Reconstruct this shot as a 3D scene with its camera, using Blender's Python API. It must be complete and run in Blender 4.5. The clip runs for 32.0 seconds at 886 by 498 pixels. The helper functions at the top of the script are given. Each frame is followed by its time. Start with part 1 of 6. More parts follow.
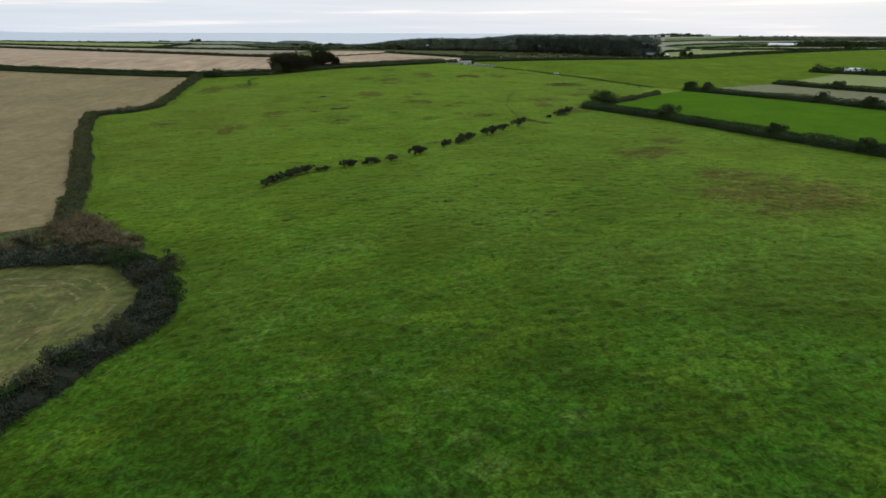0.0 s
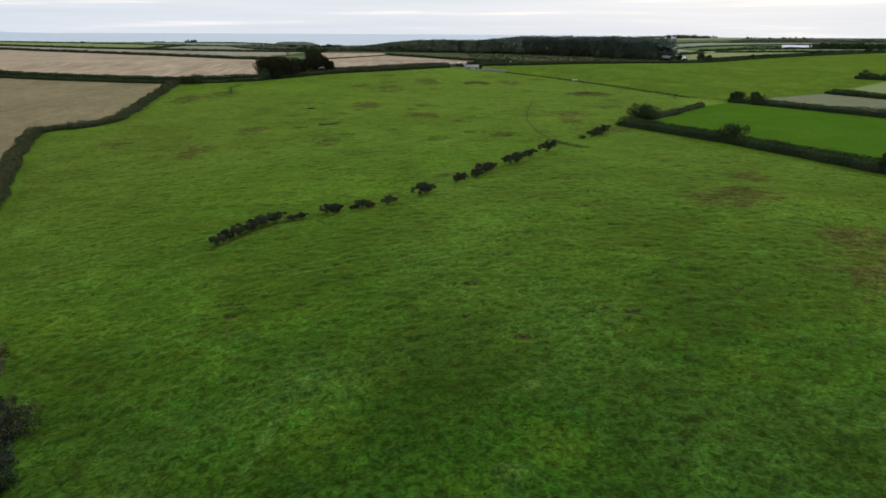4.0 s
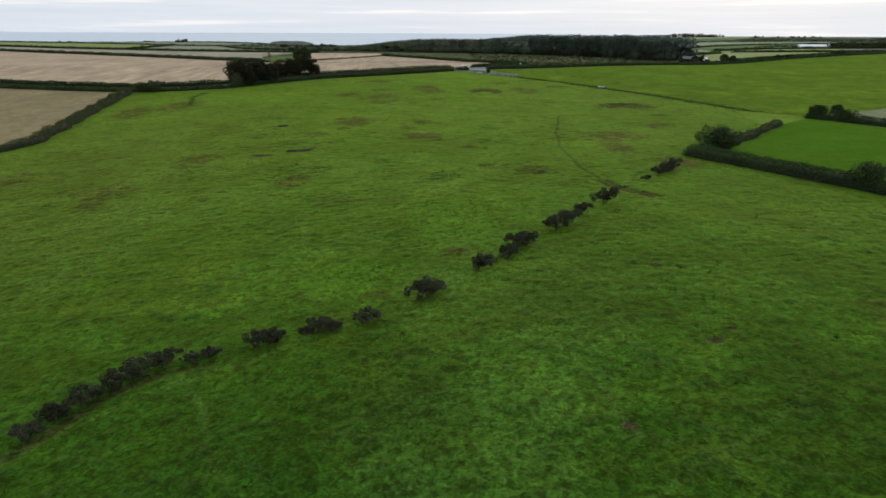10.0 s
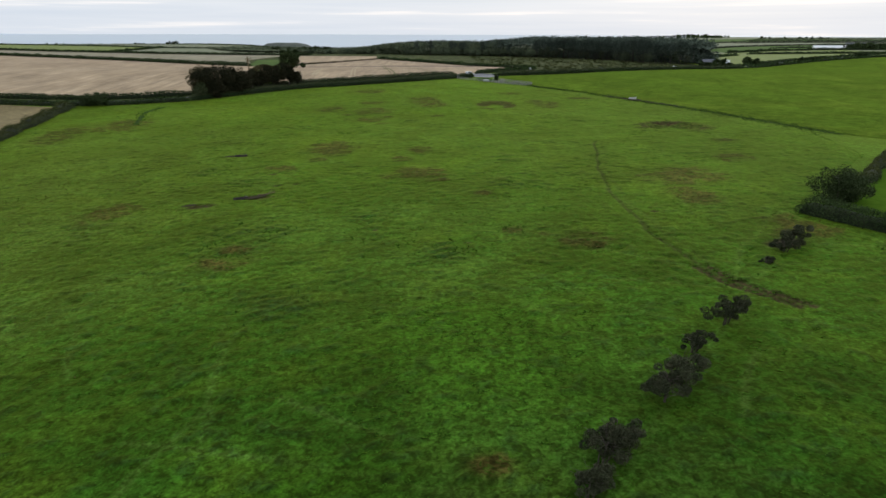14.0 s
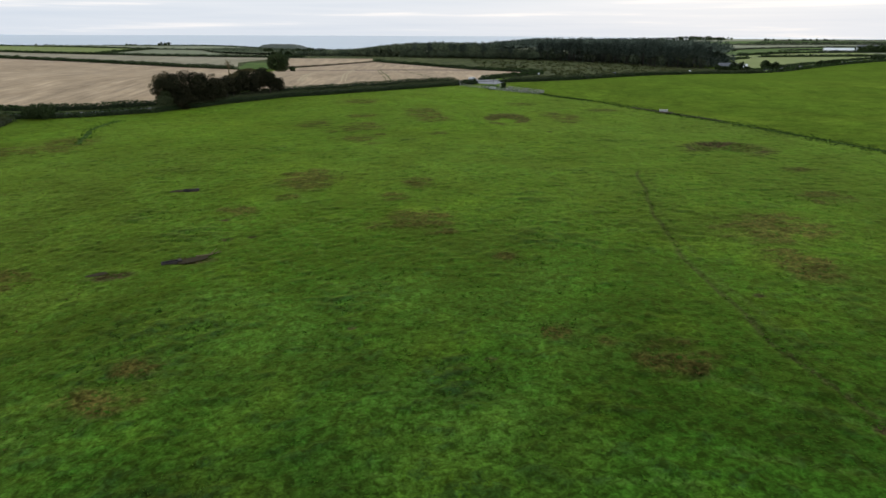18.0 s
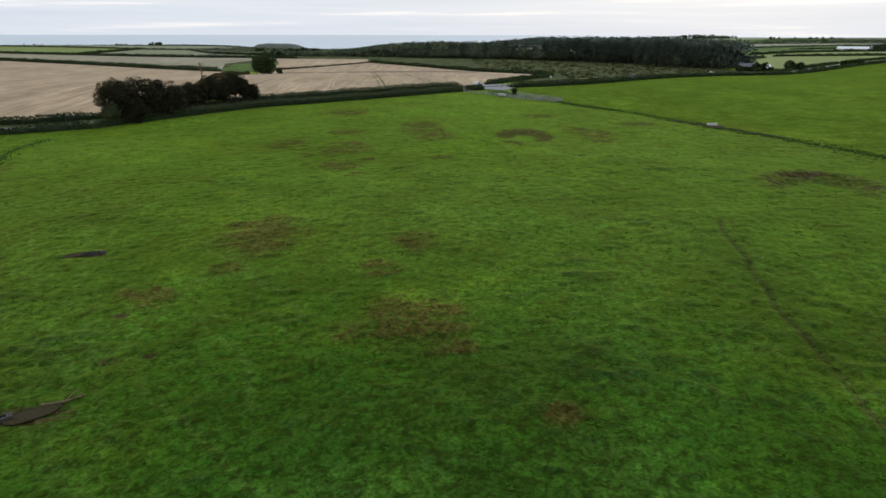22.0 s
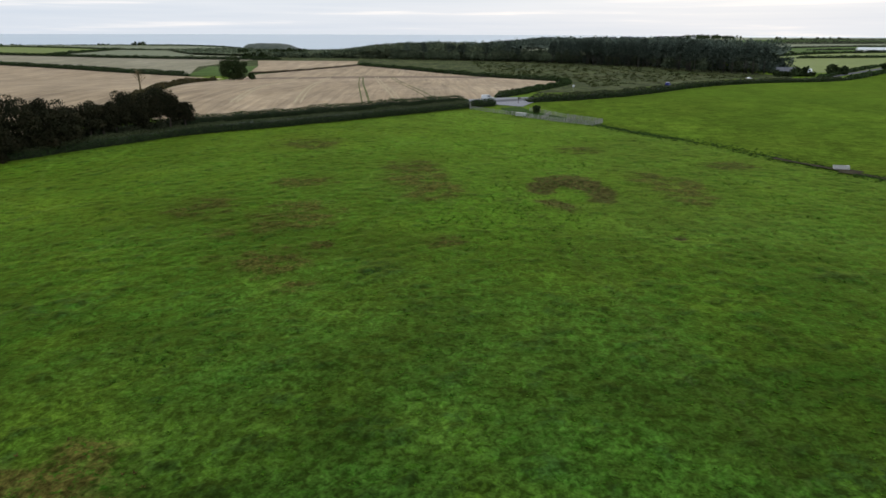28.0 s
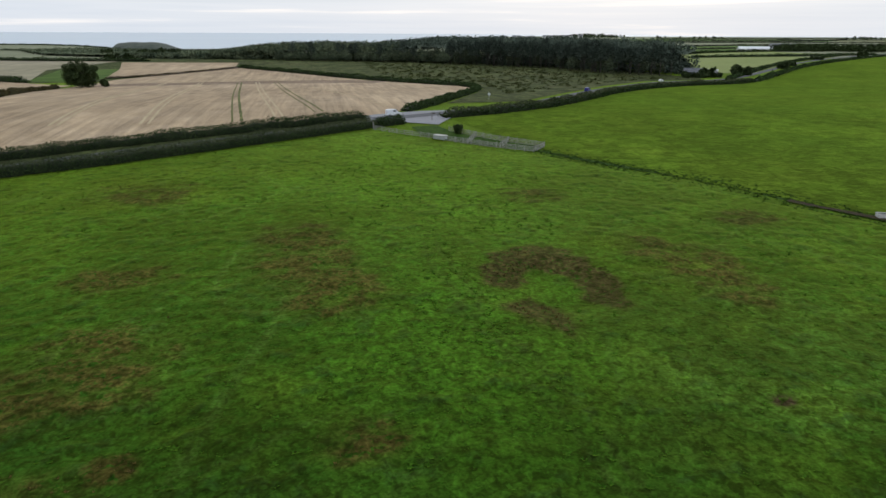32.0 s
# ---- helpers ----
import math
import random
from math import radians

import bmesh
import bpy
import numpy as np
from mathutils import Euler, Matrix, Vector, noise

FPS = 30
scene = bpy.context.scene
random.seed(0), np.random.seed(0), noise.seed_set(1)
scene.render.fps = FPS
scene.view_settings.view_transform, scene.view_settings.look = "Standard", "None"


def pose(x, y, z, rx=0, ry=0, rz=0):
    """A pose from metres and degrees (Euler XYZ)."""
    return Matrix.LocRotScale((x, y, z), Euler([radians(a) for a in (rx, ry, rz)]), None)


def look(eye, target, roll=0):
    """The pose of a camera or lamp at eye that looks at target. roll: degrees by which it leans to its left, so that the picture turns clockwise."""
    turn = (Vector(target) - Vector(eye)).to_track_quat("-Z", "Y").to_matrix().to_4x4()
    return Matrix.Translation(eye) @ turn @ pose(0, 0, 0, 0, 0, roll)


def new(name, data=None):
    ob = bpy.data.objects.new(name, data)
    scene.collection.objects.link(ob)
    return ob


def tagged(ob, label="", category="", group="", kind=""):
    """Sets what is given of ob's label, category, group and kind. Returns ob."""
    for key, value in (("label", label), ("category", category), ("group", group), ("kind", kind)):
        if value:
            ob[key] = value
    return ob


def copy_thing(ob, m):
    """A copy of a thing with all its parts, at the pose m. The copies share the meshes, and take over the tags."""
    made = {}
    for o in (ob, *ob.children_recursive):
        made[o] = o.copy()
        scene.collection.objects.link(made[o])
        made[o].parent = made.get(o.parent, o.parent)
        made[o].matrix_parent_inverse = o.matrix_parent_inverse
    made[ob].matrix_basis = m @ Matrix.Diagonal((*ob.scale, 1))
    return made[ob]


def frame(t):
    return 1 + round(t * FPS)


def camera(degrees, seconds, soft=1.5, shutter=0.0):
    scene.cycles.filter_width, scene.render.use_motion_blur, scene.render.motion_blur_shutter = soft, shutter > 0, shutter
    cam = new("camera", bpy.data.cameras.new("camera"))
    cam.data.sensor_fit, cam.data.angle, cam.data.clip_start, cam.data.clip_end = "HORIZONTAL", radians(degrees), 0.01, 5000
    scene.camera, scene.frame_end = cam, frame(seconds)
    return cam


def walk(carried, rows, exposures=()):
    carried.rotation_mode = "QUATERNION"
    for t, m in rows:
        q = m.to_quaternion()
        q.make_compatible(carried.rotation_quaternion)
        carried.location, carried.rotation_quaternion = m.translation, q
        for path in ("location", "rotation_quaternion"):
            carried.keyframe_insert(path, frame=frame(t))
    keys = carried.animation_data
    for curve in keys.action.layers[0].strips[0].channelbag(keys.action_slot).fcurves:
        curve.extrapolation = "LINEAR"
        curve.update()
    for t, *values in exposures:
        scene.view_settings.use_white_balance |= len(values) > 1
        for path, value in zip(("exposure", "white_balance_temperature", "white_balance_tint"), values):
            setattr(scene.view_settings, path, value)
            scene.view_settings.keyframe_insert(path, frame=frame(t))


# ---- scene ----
cam = camera(65.0, 32.0, 1.6)
METRES, EYE, TILT, LEAN, TURN = 385.0, 35.0, 1.28, -2.18, 0.0
ROWS = [
    (0.0, 0.0, 0.0, 0.0, -0.67, -18.85, 1.96),
    (0.5, -0.0011, 0.0131, -0.0003, -0.63, -18.85, 1.92),
    (1.0, -0.0022, 0.0272, -0.0005, -0.58, -18.85, 1.9),
    (1.5, -0.0034, 0.0412, -0.0008, -0.56, -18.87, 1.87),
    (2.0, -0.0043, 0.0548, -0.001, -0.54, -18.88, 1.84),
    (2.5, -0.0054, 0.0686, -0.0014, -0.56, -18.85, 1.82),
    (3.0, -0.0063, 0.0914, -0.0017, -0.57, -18.78, 1.83),
    (3.5, -0.0063, 0.1142, -0.002, -0.59, -18.78, 1.86),
    (5.5, -0.0054, 0.1694, -0.0034, -0.64, -18.75, 1.87),
    (6.0, -0.0051, 0.1877, -0.004, -0.67, -18.77, 1.89),
    (6.5, -0.0053, 0.2018, -0.0045, -0.66, -18.78, 1.86),
    (7.0, -0.0059, 0.2161, -0.005, -0.68, -18.79, 1.88),
    (7.5, -0.0067, 0.2284, -0.0053, -0.68, -18.81, 1.88),
    (8.0, -0.0076, 0.2414, -0.0057, -0.69, -18.83, 1.89),
    (8.5, -0.0083, 0.2551, -0.006, -0.69, -18.86, 1.88),
    (9.0, -0.009, 0.2694, -0.0064, -0.69, -18.86, 1.89),
    (9.5, -0.0096, 0.2841, -0.0068, -0.69, -18.86, 1.89),
    (10.0, -0.01, 0.2999, -0.0071, -0.7, -18.85, 1.91),
    (10.5, -0.0104, 0.3153, -0.0074, -0.69, -18.84, 1.89),
    (11.0, -0.0112, 0.3307, -0.0079, -0.68, -18.81, 1.85),
    (11.5, -0.0115, 0.3464, -0.0082, -0.66, -18.79, 1.82),
    (12.0, -0.0113, 0.3646, -0.0084, -0.69, -18.78, 1.88),
    (12.5, -0.0105, 0.3906, -0.0087, -0.75, -18.8, 1.95),
    (13.0, -0.0114, 0.413, -0.0095, -0.78, -18.79, 1.91),
    (13.5, -0.0121, 0.4335, -0.01, -0.8, -18.78, 1.92),
    (14.0, -0.012, 0.4505, -0.0102, -0.82, -18.77, 2.01),
    (14.5, -0.0114, 0.4668, -0.0102, -0.87, -18.77, 2.03),
    (16.5, -0.0114, 0.5226, -0.0116, -0.91, -18.74, 2.02),
    (17.0, -0.0121, 0.5351, -0.0119, -0.93, -18.72, 1.98),
    (17.5, -0.013, 0.5476, -0.0123, -0.95, -18.68, 1.95),
    (18.0, -0.014, 0.5599, -0.0126, -0.97, -18.67, 1.92),
    (18.5, -0.015, 0.5726, -0.013, -0.98, -18.67, 1.86),
    (19.0, -0.0158, 0.5862, -0.0132, -0.99, -18.71, 1.85),
    (19.5, -0.0159, 0.6006, -0.0136, -1.0, -18.73, 1.87),
    (20.0, -0.0159, 0.6161, -0.0138, -1.04, -18.8, 1.87),
    (20.5, -0.0161, 0.6333, -0.0145, -1.02, -18.8, 1.87),
    (21.0, -0.0159, 0.65, -0.0151, -1.03, -18.81, 1.9),
    (21.5, -0.0153, 0.6658, -0.0156, -1.06, -18.77, 1.95),
    (22.0, -0.0153, 0.6802, -0.0161, -1.1, -18.75, 2.03),
    (22.5, -0.0151, 0.6941, -0.0167, -1.13, -18.72, 2.04),
    (23.0, -0.0146, 0.7085, -0.0168, -1.17, -18.7, 2.12),
    (23.5, -0.0146, 0.724, -0.0172, -1.2, -18.74, 2.12),
    (24.0, -0.0151, 0.7401, -0.0177, -1.24, -18.8, 2.05),
    (24.5, -0.0153, 0.7564, -0.0182, -1.25, -18.84, 1.98),
    (25.0, -0.0148, 0.7731, -0.0185, -1.28, -18.83, 2.0),
    (25.5, -0.0145, 0.79, -0.0188, -1.31, -18.85, 2.04),
    (27.5, -0.0155, 0.8517, -0.0205, -1.4, -18.78, 1.99),
    (28.0, -0.0156, 0.8668, -0.0208, -1.44, -18.79, 1.96),
    (28.5, -0.016, 0.8819, -0.0211, -1.48, -18.81, 1.94),
    (29.0, -0.0167, 0.8975, -0.0215, -1.51, -18.85, 1.85),
    (29.5, -0.0172, 0.9139, -0.0218, -1.5, -18.87, 1.83),
    (30.0, -0.0177, 0.9305, -0.0222, -1.52, -18.89, 1.8),
    (30.5, -0.0176, 0.9476, -0.0228, -1.7, -18.88, 1.77),
    (31.0, -0.0168, 0.9646, -0.0229, -3.34, -18.96, 1.76),
    (31.5, -0.016, 0.9819, -0.0232, -6.7, -19.07, 1.63),
    (32.0, -0.0148, 0.9989, -0.0235, -10.2, -19.17, 1.59),
]
walk(cam, [(t, pose(0, 0, EYE, TILT, LEAN, TURN) @ pose(METRES * x, METRES * y, METRES * z, 90 + pitch, roll, yaw)) for t, x, y, z, yaw, pitch, roll in ROWS])

# ---- world, sun, exposure ----
world = bpy.data.worlds.new("overcast_sky")
scene.world = world
world.use_nodes = True
wn, wl = world.node_tree.nodes, world.node_tree.links
wn.clear()
w_out, w_bg = wn.new("ShaderNodeOutputWorld"), wn.new("ShaderNodeBackground")
w_sky, w_co, w_map = wn.new("ShaderNodeTexSky"), wn.new("ShaderNodeTexCoord"), wn.new("ShaderNodeMapping")
w_sky.sky_type, w_sky.sun_disc = "NISHITA", False
w_sky.sun_elevation, w_sky.sun_rotation = radians(32), radians(25)
w_sky.air_density, w_sky.dust_density = 1.2, 2.0
w_map.inputs["Scale"].default_value = (1.3, 1.3, 40.0)
w_noise, w_ramp = wn.new("ShaderNodeTexNoise"), wn.new("ShaderNodeValToRGB")
w_noise.inputs["Scale"].default_value, w_noise.inputs["Detail"].default_value = 1.9, 7.0
w_noise.inputs["Roughness"].default_value = 0.55
cr = w_ramp.color_ramp
cr.elements[0].position, cr.elements[0].color = 0.32, (7.1, 7.95, 9.15, 1)
cr.elements[1].position, cr.elements[1].color = 0.7, (11.3, 10.95, 10.85, 1)
mid = cr.elements.new(0.56)
mid.color = (8.0, 8.65, 9.6, 1)
w_mix = wn.new("ShaderNodeMix")
w_mix.data_type = "RGBA"
w_mix.inputs["Factor"].default_value = 0.88
wl.new(w_co.outputs["Generated"], w_map.inputs["Vector"])
wl.new(w_map.outputs["Vector"], w_noise.inputs["Vector"])
wl.new(w_noise.outputs["Fac"], w_ramp.inputs["Fac"])
wl.new(w_sky.outputs["Color"], w_mix.inputs["A"])
wl.new(w_ramp.outputs["Color"], w_mix.inputs["B"])
wl.new(w_mix.outputs["Result"], w_bg.inputs["Color"])
w_bg.inputs["Strength"].default_value = 0.1
wl.new(w_bg.outputs["Background"], w_out.inputs["Surface"])

sun_data = bpy.data.lights.new("sun", "SUN")
sun_data.energy, sun_data.angle, sun_data.color = 0.7, radians(18), (1.0, 0.96, 0.9)
sun = new("sun", sun_data)
sun.matrix_world = look((120, 260, 180), (0, 0, 0))


# ---- materials ----
def material(name, stops, scales=(0.25, 3.0), rough=0.9, bump=0.3, bump_scale=8.0, spread=0.0, stretch=(1, 1, 1), turn=0.0, weight=0.5, metal=0.0, attrs=(), depth=0.08, fine=(), sheen=None, spec=0.2, thin=0.0):
    """Colour from two noises, fine relief, tone by object; attrs: (attribute, colour) blended over it."""
    m = bpy.data.materials.new(name)
    m.use_nodes = True
    n, l = m.node_tree.nodes, m.node_tree.links
    bsdf = n["Principled BSDF"]
    bsdf.inputs["Roughness"].default_value, bsdf.inputs["Metallic"].default_value = rough, metal
    bsdf.inputs["Specular IOR Level"].default_value = spec
    if sheen:
        bsdf.inputs["Sheen Weight"].default_value, bsdf.inputs["Sheen Roughness"].default_value = sheen[0], 0.4
        bsdf.inputs["Sheen Tint"].default_value = (*sheen[1], 1)
        if attrs:
            # docks and bare earth have no downy sheen
            bare_of, cut = n.new("ShaderNodeMath"), n.new("ShaderNodeMapRange")
            bare_of.operation = "MAXIMUM"
            for k, key in enumerate(("dry_dim", "mud")):
                at = n.new("ShaderNodeAttribute")
                at.attribute_name = key
                l.new(at.outputs["Fac"], bare_of.inputs[k])
            cut.inputs["To Min"].default_value, cut.inputs["To Max"].default_value = sheen[0], sheen[0] * 0.25
            l.new(bare_of.outputs["Value"], cut.inputs["Value"])
            l.new(cut.outputs["Result"], bsdf.inputs["Sheen Weight"])
    co, mp = n.new("ShaderNodeTexCoord"), n.new("ShaderNodeMapping")
    mp.inputs["Scale"].default_value, mp.inputs["Rotation"].default_value = stretch, (0, 0, radians(turn))
    l.new(co.outputs["Object"], mp.inputs["Vector"])
    fac = None
    for k, s in enumerate(scales):
        t = n.new("ShaderNodeTexNoise")
        t.inputs["Scale"].default_value, t.inputs["Detail"].default_value = s, 4.0
        l.new(mp.outputs["Vector"], t.inputs["Vector"])
        if fac is None:
            fac = t.outputs["Fac"]
        else:
            x = n.new("ShaderNodeMix")
            x.inputs["Factor"].default_value = weight
            l.new(fac, x.inputs["A"])
            l.new(t.outputs["Fac"], x.inputs["B"])
            fac = x.outputs["Result"]
    ramp = n.new("ShaderNodeValToRGB")
    e = ramp.color_ramp.elements
    while len(e) < len(stops):
        e.new(0.5)
    for k, c in enumerate(stops):
        e[k].position, e[k].color = 0.34 + 0.32 * k / (len(stops) - 1), (*c, 1)
    l.new(fac, ramp.inputs["Fac"])
    colour = ramp.outputs["Color"]
    for name_a, c in attrs:
        at, mul, x = n.new("ShaderNodeAttribute"), n.new("ShaderNodeMath"), n.new("ShaderNodeMix")
        at.attribute_name = name_a
        tex = n.new("ShaderNodeTexNoise")
        tex.inputs["Scale"].default_value, tex.inputs["Detail"].default_value = 1.7, 5.0
        tex.inputs["Distortion"].default_value = 1.0
        l.new(mp.outputs["Vector"], tex.inputs["Vector"])
        mul.operation = "MULTIPLY_ADD"
        sub = n.new("ShaderNodeMapRange")
        sub.inputs["From Min"].default_value, sub.inputs["From Max"].default_value = 0.34, 0.5
        sub.inputs["To Min"].default_value, sub.inputs["To Max"].default_value = 0.0, 1.1
        l.new(tex.outputs["Fac"], sub.inputs["Value"])
        mul.operation, mul.use_clamp = "MULTIPLY", True
        l.new(at.outputs["Fac"], mul.inputs[0])
        l.new(sub.outputs["Result"], mul.inputs[1])
        x.data_type = "RGBA"
        l.new(mul.outputs["Value"], x.inputs["Factor"])
        l.new(colour, x.inputs["A"])
        x.inputs["B"].default_value = (*c, 1)
        colour = x.outputs["Result"]
    for f_scale, f_lo, f_hi, f_stretch in fine:
        t, mr, x, fm = n.new("ShaderNodeTexNoise"), n.new("ShaderNodeMapRange"), n.new("ShaderNodeMix"), n.new("ShaderNodeMapping")
        fm.inputs["Scale"].default_value = f_stretch
        t.inputs["Scale"].default_value, t.inputs["Detail"].default_value = f_scale, 3.0
        t.inputs["Distortion"].default_value = 0.8
        mr.inputs["From Min"].default_value, mr.inputs["From Max"].default_value = 0.34, 0.66
        mr.inputs["To Min"].default_value, mr.inputs["To Max"].default_value = f_lo, f_hi
        l.new(co.outputs["Object"], fm.inputs["Vector"])
        l.new(fm.outputs["Vector"], t.inputs["Vector"])
        l.new(t.outputs["Fac"], mr.inputs["Value"])
        x.data_type, x.blend_type = "RGBA", "MULTIPLY"
        x.inputs["Factor"].default_value = 1.0
        l.new(colour, x.inputs["A"])
        l.new(mr.outputs["Result"], x.inputs["B"])
        colour = x.outputs["Result"]
    if spread:
        info, hsv, mr = n.new("ShaderNodeObjectInfo"), n.new("ShaderNodeHueSaturation"), n.new("ShaderNodeMapRange")
        mr.inputs["To Min"].default_value, mr.inputs["To Max"].default_value = 1 - spread, 1 + spread
        l.new(info.outputs["Random"], mr.inputs["Value"])
        l.new(mr.outputs["Result"], hsv.inputs["Value"])
        l.new(colour, hsv.inputs["Color"])
        geo, hs2, mr2 = n.new("ShaderNodeNewGeometry"), n.new("ShaderNodeHueSaturation"), n.new("ShaderNodeMapRange")
        mr2.inputs["To Min"].default_value, mr2.inputs["To Max"].default_value = 0.7, 1.3
        l.new(geo.outputs["Random Per Island"], mr2.inputs["Value"])
        l.new(mr2.outputs["Result"], hs2.inputs["Value"])
        l.new(hsv.outputs["Color"], hs2.inputs["Color"])
        colour = hs2.outputs["Color"]
    l.new(colour, bsdf.inputs["Base Color"])
    if thin:
        tr, mx = n.new("ShaderNodeBsdfTranslucent"), n.new("ShaderNodeMixShader")
        mx.inputs["Fac"].default_value = thin
        l.new(colour, tr.inputs["Color"])
        l.new(bsdf.outputs["BSDF"], mx.inputs[1])
        l.new(tr.outputs["BSDF"], mx.inputs[2])
        l.new(mx.outputs["Shader"], n["Material Output"].inputs["Surface"])
    if bump:
        t, b = n.new("ShaderNodeTexNoise"), n.new("ShaderNodeBump")
        t.inputs["Scale"].default_value, t.inputs["Detail"].default_value = bump_scale, 3.0
        b.inputs["Strength"].default_value, b.inputs["Distance"].default_value = bump, depth
        l.new(mp.outputs["Vector"], t.inputs["Vector"])
        l.new(t.outputs["Fac"], b.inputs["Height"])
        l.new(b.outputs["Normal"], bsdf.inputs["Normal"])
    return m


DRY, MUD, LUSH, RUSHY_SHADE = (0.056, 0.046, 0.0105), (0.042, 0.029, 0.014), (0.027, 0.084, 0.005), (0.0115, 0.031, 0.0075)
M = {}
FINE = ((0.045, 0.7, 1.3, (1, 1, 1)), (0.33, 0.8, 1.2, (1, 0.8, 1)), (1.1, 0.45, 1.6, (1, 0.9, 1)), (3.0, 0.62, 1.42, (1, 0.9, 1)))
SHEEN = (0.52, (0.38, 0.52, 0.035))
SHEEN_SMOOTH = (0.3, (0.35, 0.5, 0.08))
M["pasture"] = material("pasture_grass", [(0.0102, 0.0415, 0.004), (0.0172, 0.057, 0.0044), (0.04, 0.079, 0.0058)], (0.018, 0.11), bump=0.5, bump_scale=2.2, depth=0.12, fine=FINE, sheen=SHEEN, spec=0.02,
                        attrs=(("pale", (0.044, 0.087, 0.014)), ("lush", LUSH), ("rushy_shade", RUSHY_SHADE), ("straw", (0.125, 0.1, 0.03)), ("dry_dim", DRY), ("mud", MUD)))
M["tuft"] = material("grass_tuft", [(0.02, 0.07, 0.006), (0.03, 0.088, 0.007), (0.05, 0.11, 0.01)], (0.018, 0.11), bump=0, spread=0.05, sheen=SHEEN, spec=0.02, thin=0.2, fine=((0.8, 0.65, 1.4, (1, 0.55, 1)),))
M["rush"] = material("dark_rush", [(0.045, 0.1, 0.012), (0.066, 0.135, 0.017), (0.095, 0.16, 0.025)], (0.2, 1.0), bump=0, spread=0.1, spec=0.05, thin=0.5)
M["trodden"] = material("trodden_grass", [(0.0216, 0.054, 0.0048), (0.0324, 0.072, 0.0072), (0.048, 0.084, 0.0108)], (0.2, 1.0), bump=0.8, bump_scale=2.0, spec=0.05, fine=((1.2, 0.6, 1.4, (1, 1, 1)),))
M["dock"] = material("rusty_dock", [(0.07, 0.052, 0.014), (0.1, 0.074, 0.02), (0.13, 0.1, 0.03)], (0.2, 1.5), bump=0, thin=0.2, spread=0.1, spec=0.05)
M["meadow"] = material("smooth_meadow", [(0.037, 0.073, 0.006), (0.049, 0.088, 0.007), (0.07, 0.103, 0.01)], (0.012, 0.07), bump=1.0, bump_scale=0.9, depth=0.25, sheen=SHEEN_SMOOTH, spec=0.0,
                       fine=((0.04, 0.78, 1.22, (1, 0.7, 1)), (0.22, 0.62, 1.38, (0.8, 1, 1)), (0.9, 0.62, 1.38, (0.8, 1, 1)), (2.4, 0.76, 1.24, (1, 1, 1))))
M["ley"] = material("bright_ley_grass", [(0.037, 0.067, 0.009), (0.045, 0.077, 0.01), (0.054, 0.086, 0.012)], (0.03, 0.3), bump=0.5, bump_scale=1.5, spec=0.0, sheen=(0.25, (0.2, 0.6, 0.02)), fine=((0.06, 0.88, 1.12, (1, 1, 1)), (0.8, 0.84, 1.16, (1, 1, 1))))
M["yellow_grass"] = material("yellow_grass", [(0.12, 0.168, 0.0315), (0.156, 0.198, 0.0405), (0.186, 0.228, 0.054)], (0.02, 0.3), bump=0.4, bump_scale=1.2)
M["far_green"] = material("mid_green_grass", [(0.05, 0.095, 0.016), (0.066, 0.115, 0.02), (0.088, 0.135, 0.03)], (0.01, 0.1), bump=0.3, bump_scale=1.0, spec=0.05, fine=((0.05, 0.85, 1.15, (1, 1, 1)),))
M["pale_grass"] = material("pale_grass", [(0.095, 0.11, 0.04), (0.122, 0.134, 0.05), (0.15, 0.155, 0.065)], (0.012, 0.2), bump=0.4, bump_scale=1.0, fine=((0.3, 0.85, 1.15, (1, 1, 1)),))
# far grass: distance haze is mixed into the base colour
M["hazed_grass"] = material("hazed_grey_green_grass", [(0.135, 0.155, 0.085), (0.17, 0.188, 0.105), (0.21, 0.222, 0.13)], (0.008, 0.1), bump=0.3, bump_scale=1.0)
M["stubble"] = material("straw_stubble", [(0.285, 0.206, 0.122), (0.352, 0.26, 0.158), (0.418, 0.316, 0.203)], (0.012, 0.12), bump=0.5, bump_scale=3.0, fine=((0.5, 0.8, 1.2, (1, 0.03, 1)), (0.09, 0.86, 1.14, (1, 0.25, 1)), (2.0, 0.86, 1.14, (1, 1, 1))))
M["faded_stubble"] = material("faded_stubble", [(0.22, 0.2, 0.13), (0.27, 0.245, 0.165), (0.33, 0.3, 0.21)], (0.012, 0.12), bump=0.5, bump_scale=3.0, spec=0.05, fine=((0.09, 0.86, 1.14, (1, 0.25, 1)),))
M["straw_line"] = material("pale_straw_line", [(0.36, 0.29, 0.18), (0.43, 0.35, 0.22), (0.5, 0.41, 0.27)], (0.1, 1.0), bump=0.4, bump_scale=4.0, spec=0.05)
M["crop"] = material("ripe_crop", [(0.155, 0.122, 0.05), (0.196, 0.154, 0.066), (0.235, 0.188, 0.086)], (0.02, 0.12), bump=0.6, bump_scale=2.5, fine=((0.4, 0.84, 1.16, (1, 1, 1)), (0.3, 0.93, 1.07, (1, 0.06, 1)), (1.6, 0.86, 1.14, (1, 1, 1))))
M["mown"] = material("mown_meadow", [(0.056, 0.076, 0.012), (0.09, 0.1, 0.02), (0.145, 0.132, 0.038)], (0.12, 0.5), bump=0.6, bump_scale=3, fine=((0.25, 0.7, 1.3, (1, 1, 1)), (1.8, 0.75, 1.25, (1, 1, 1))))
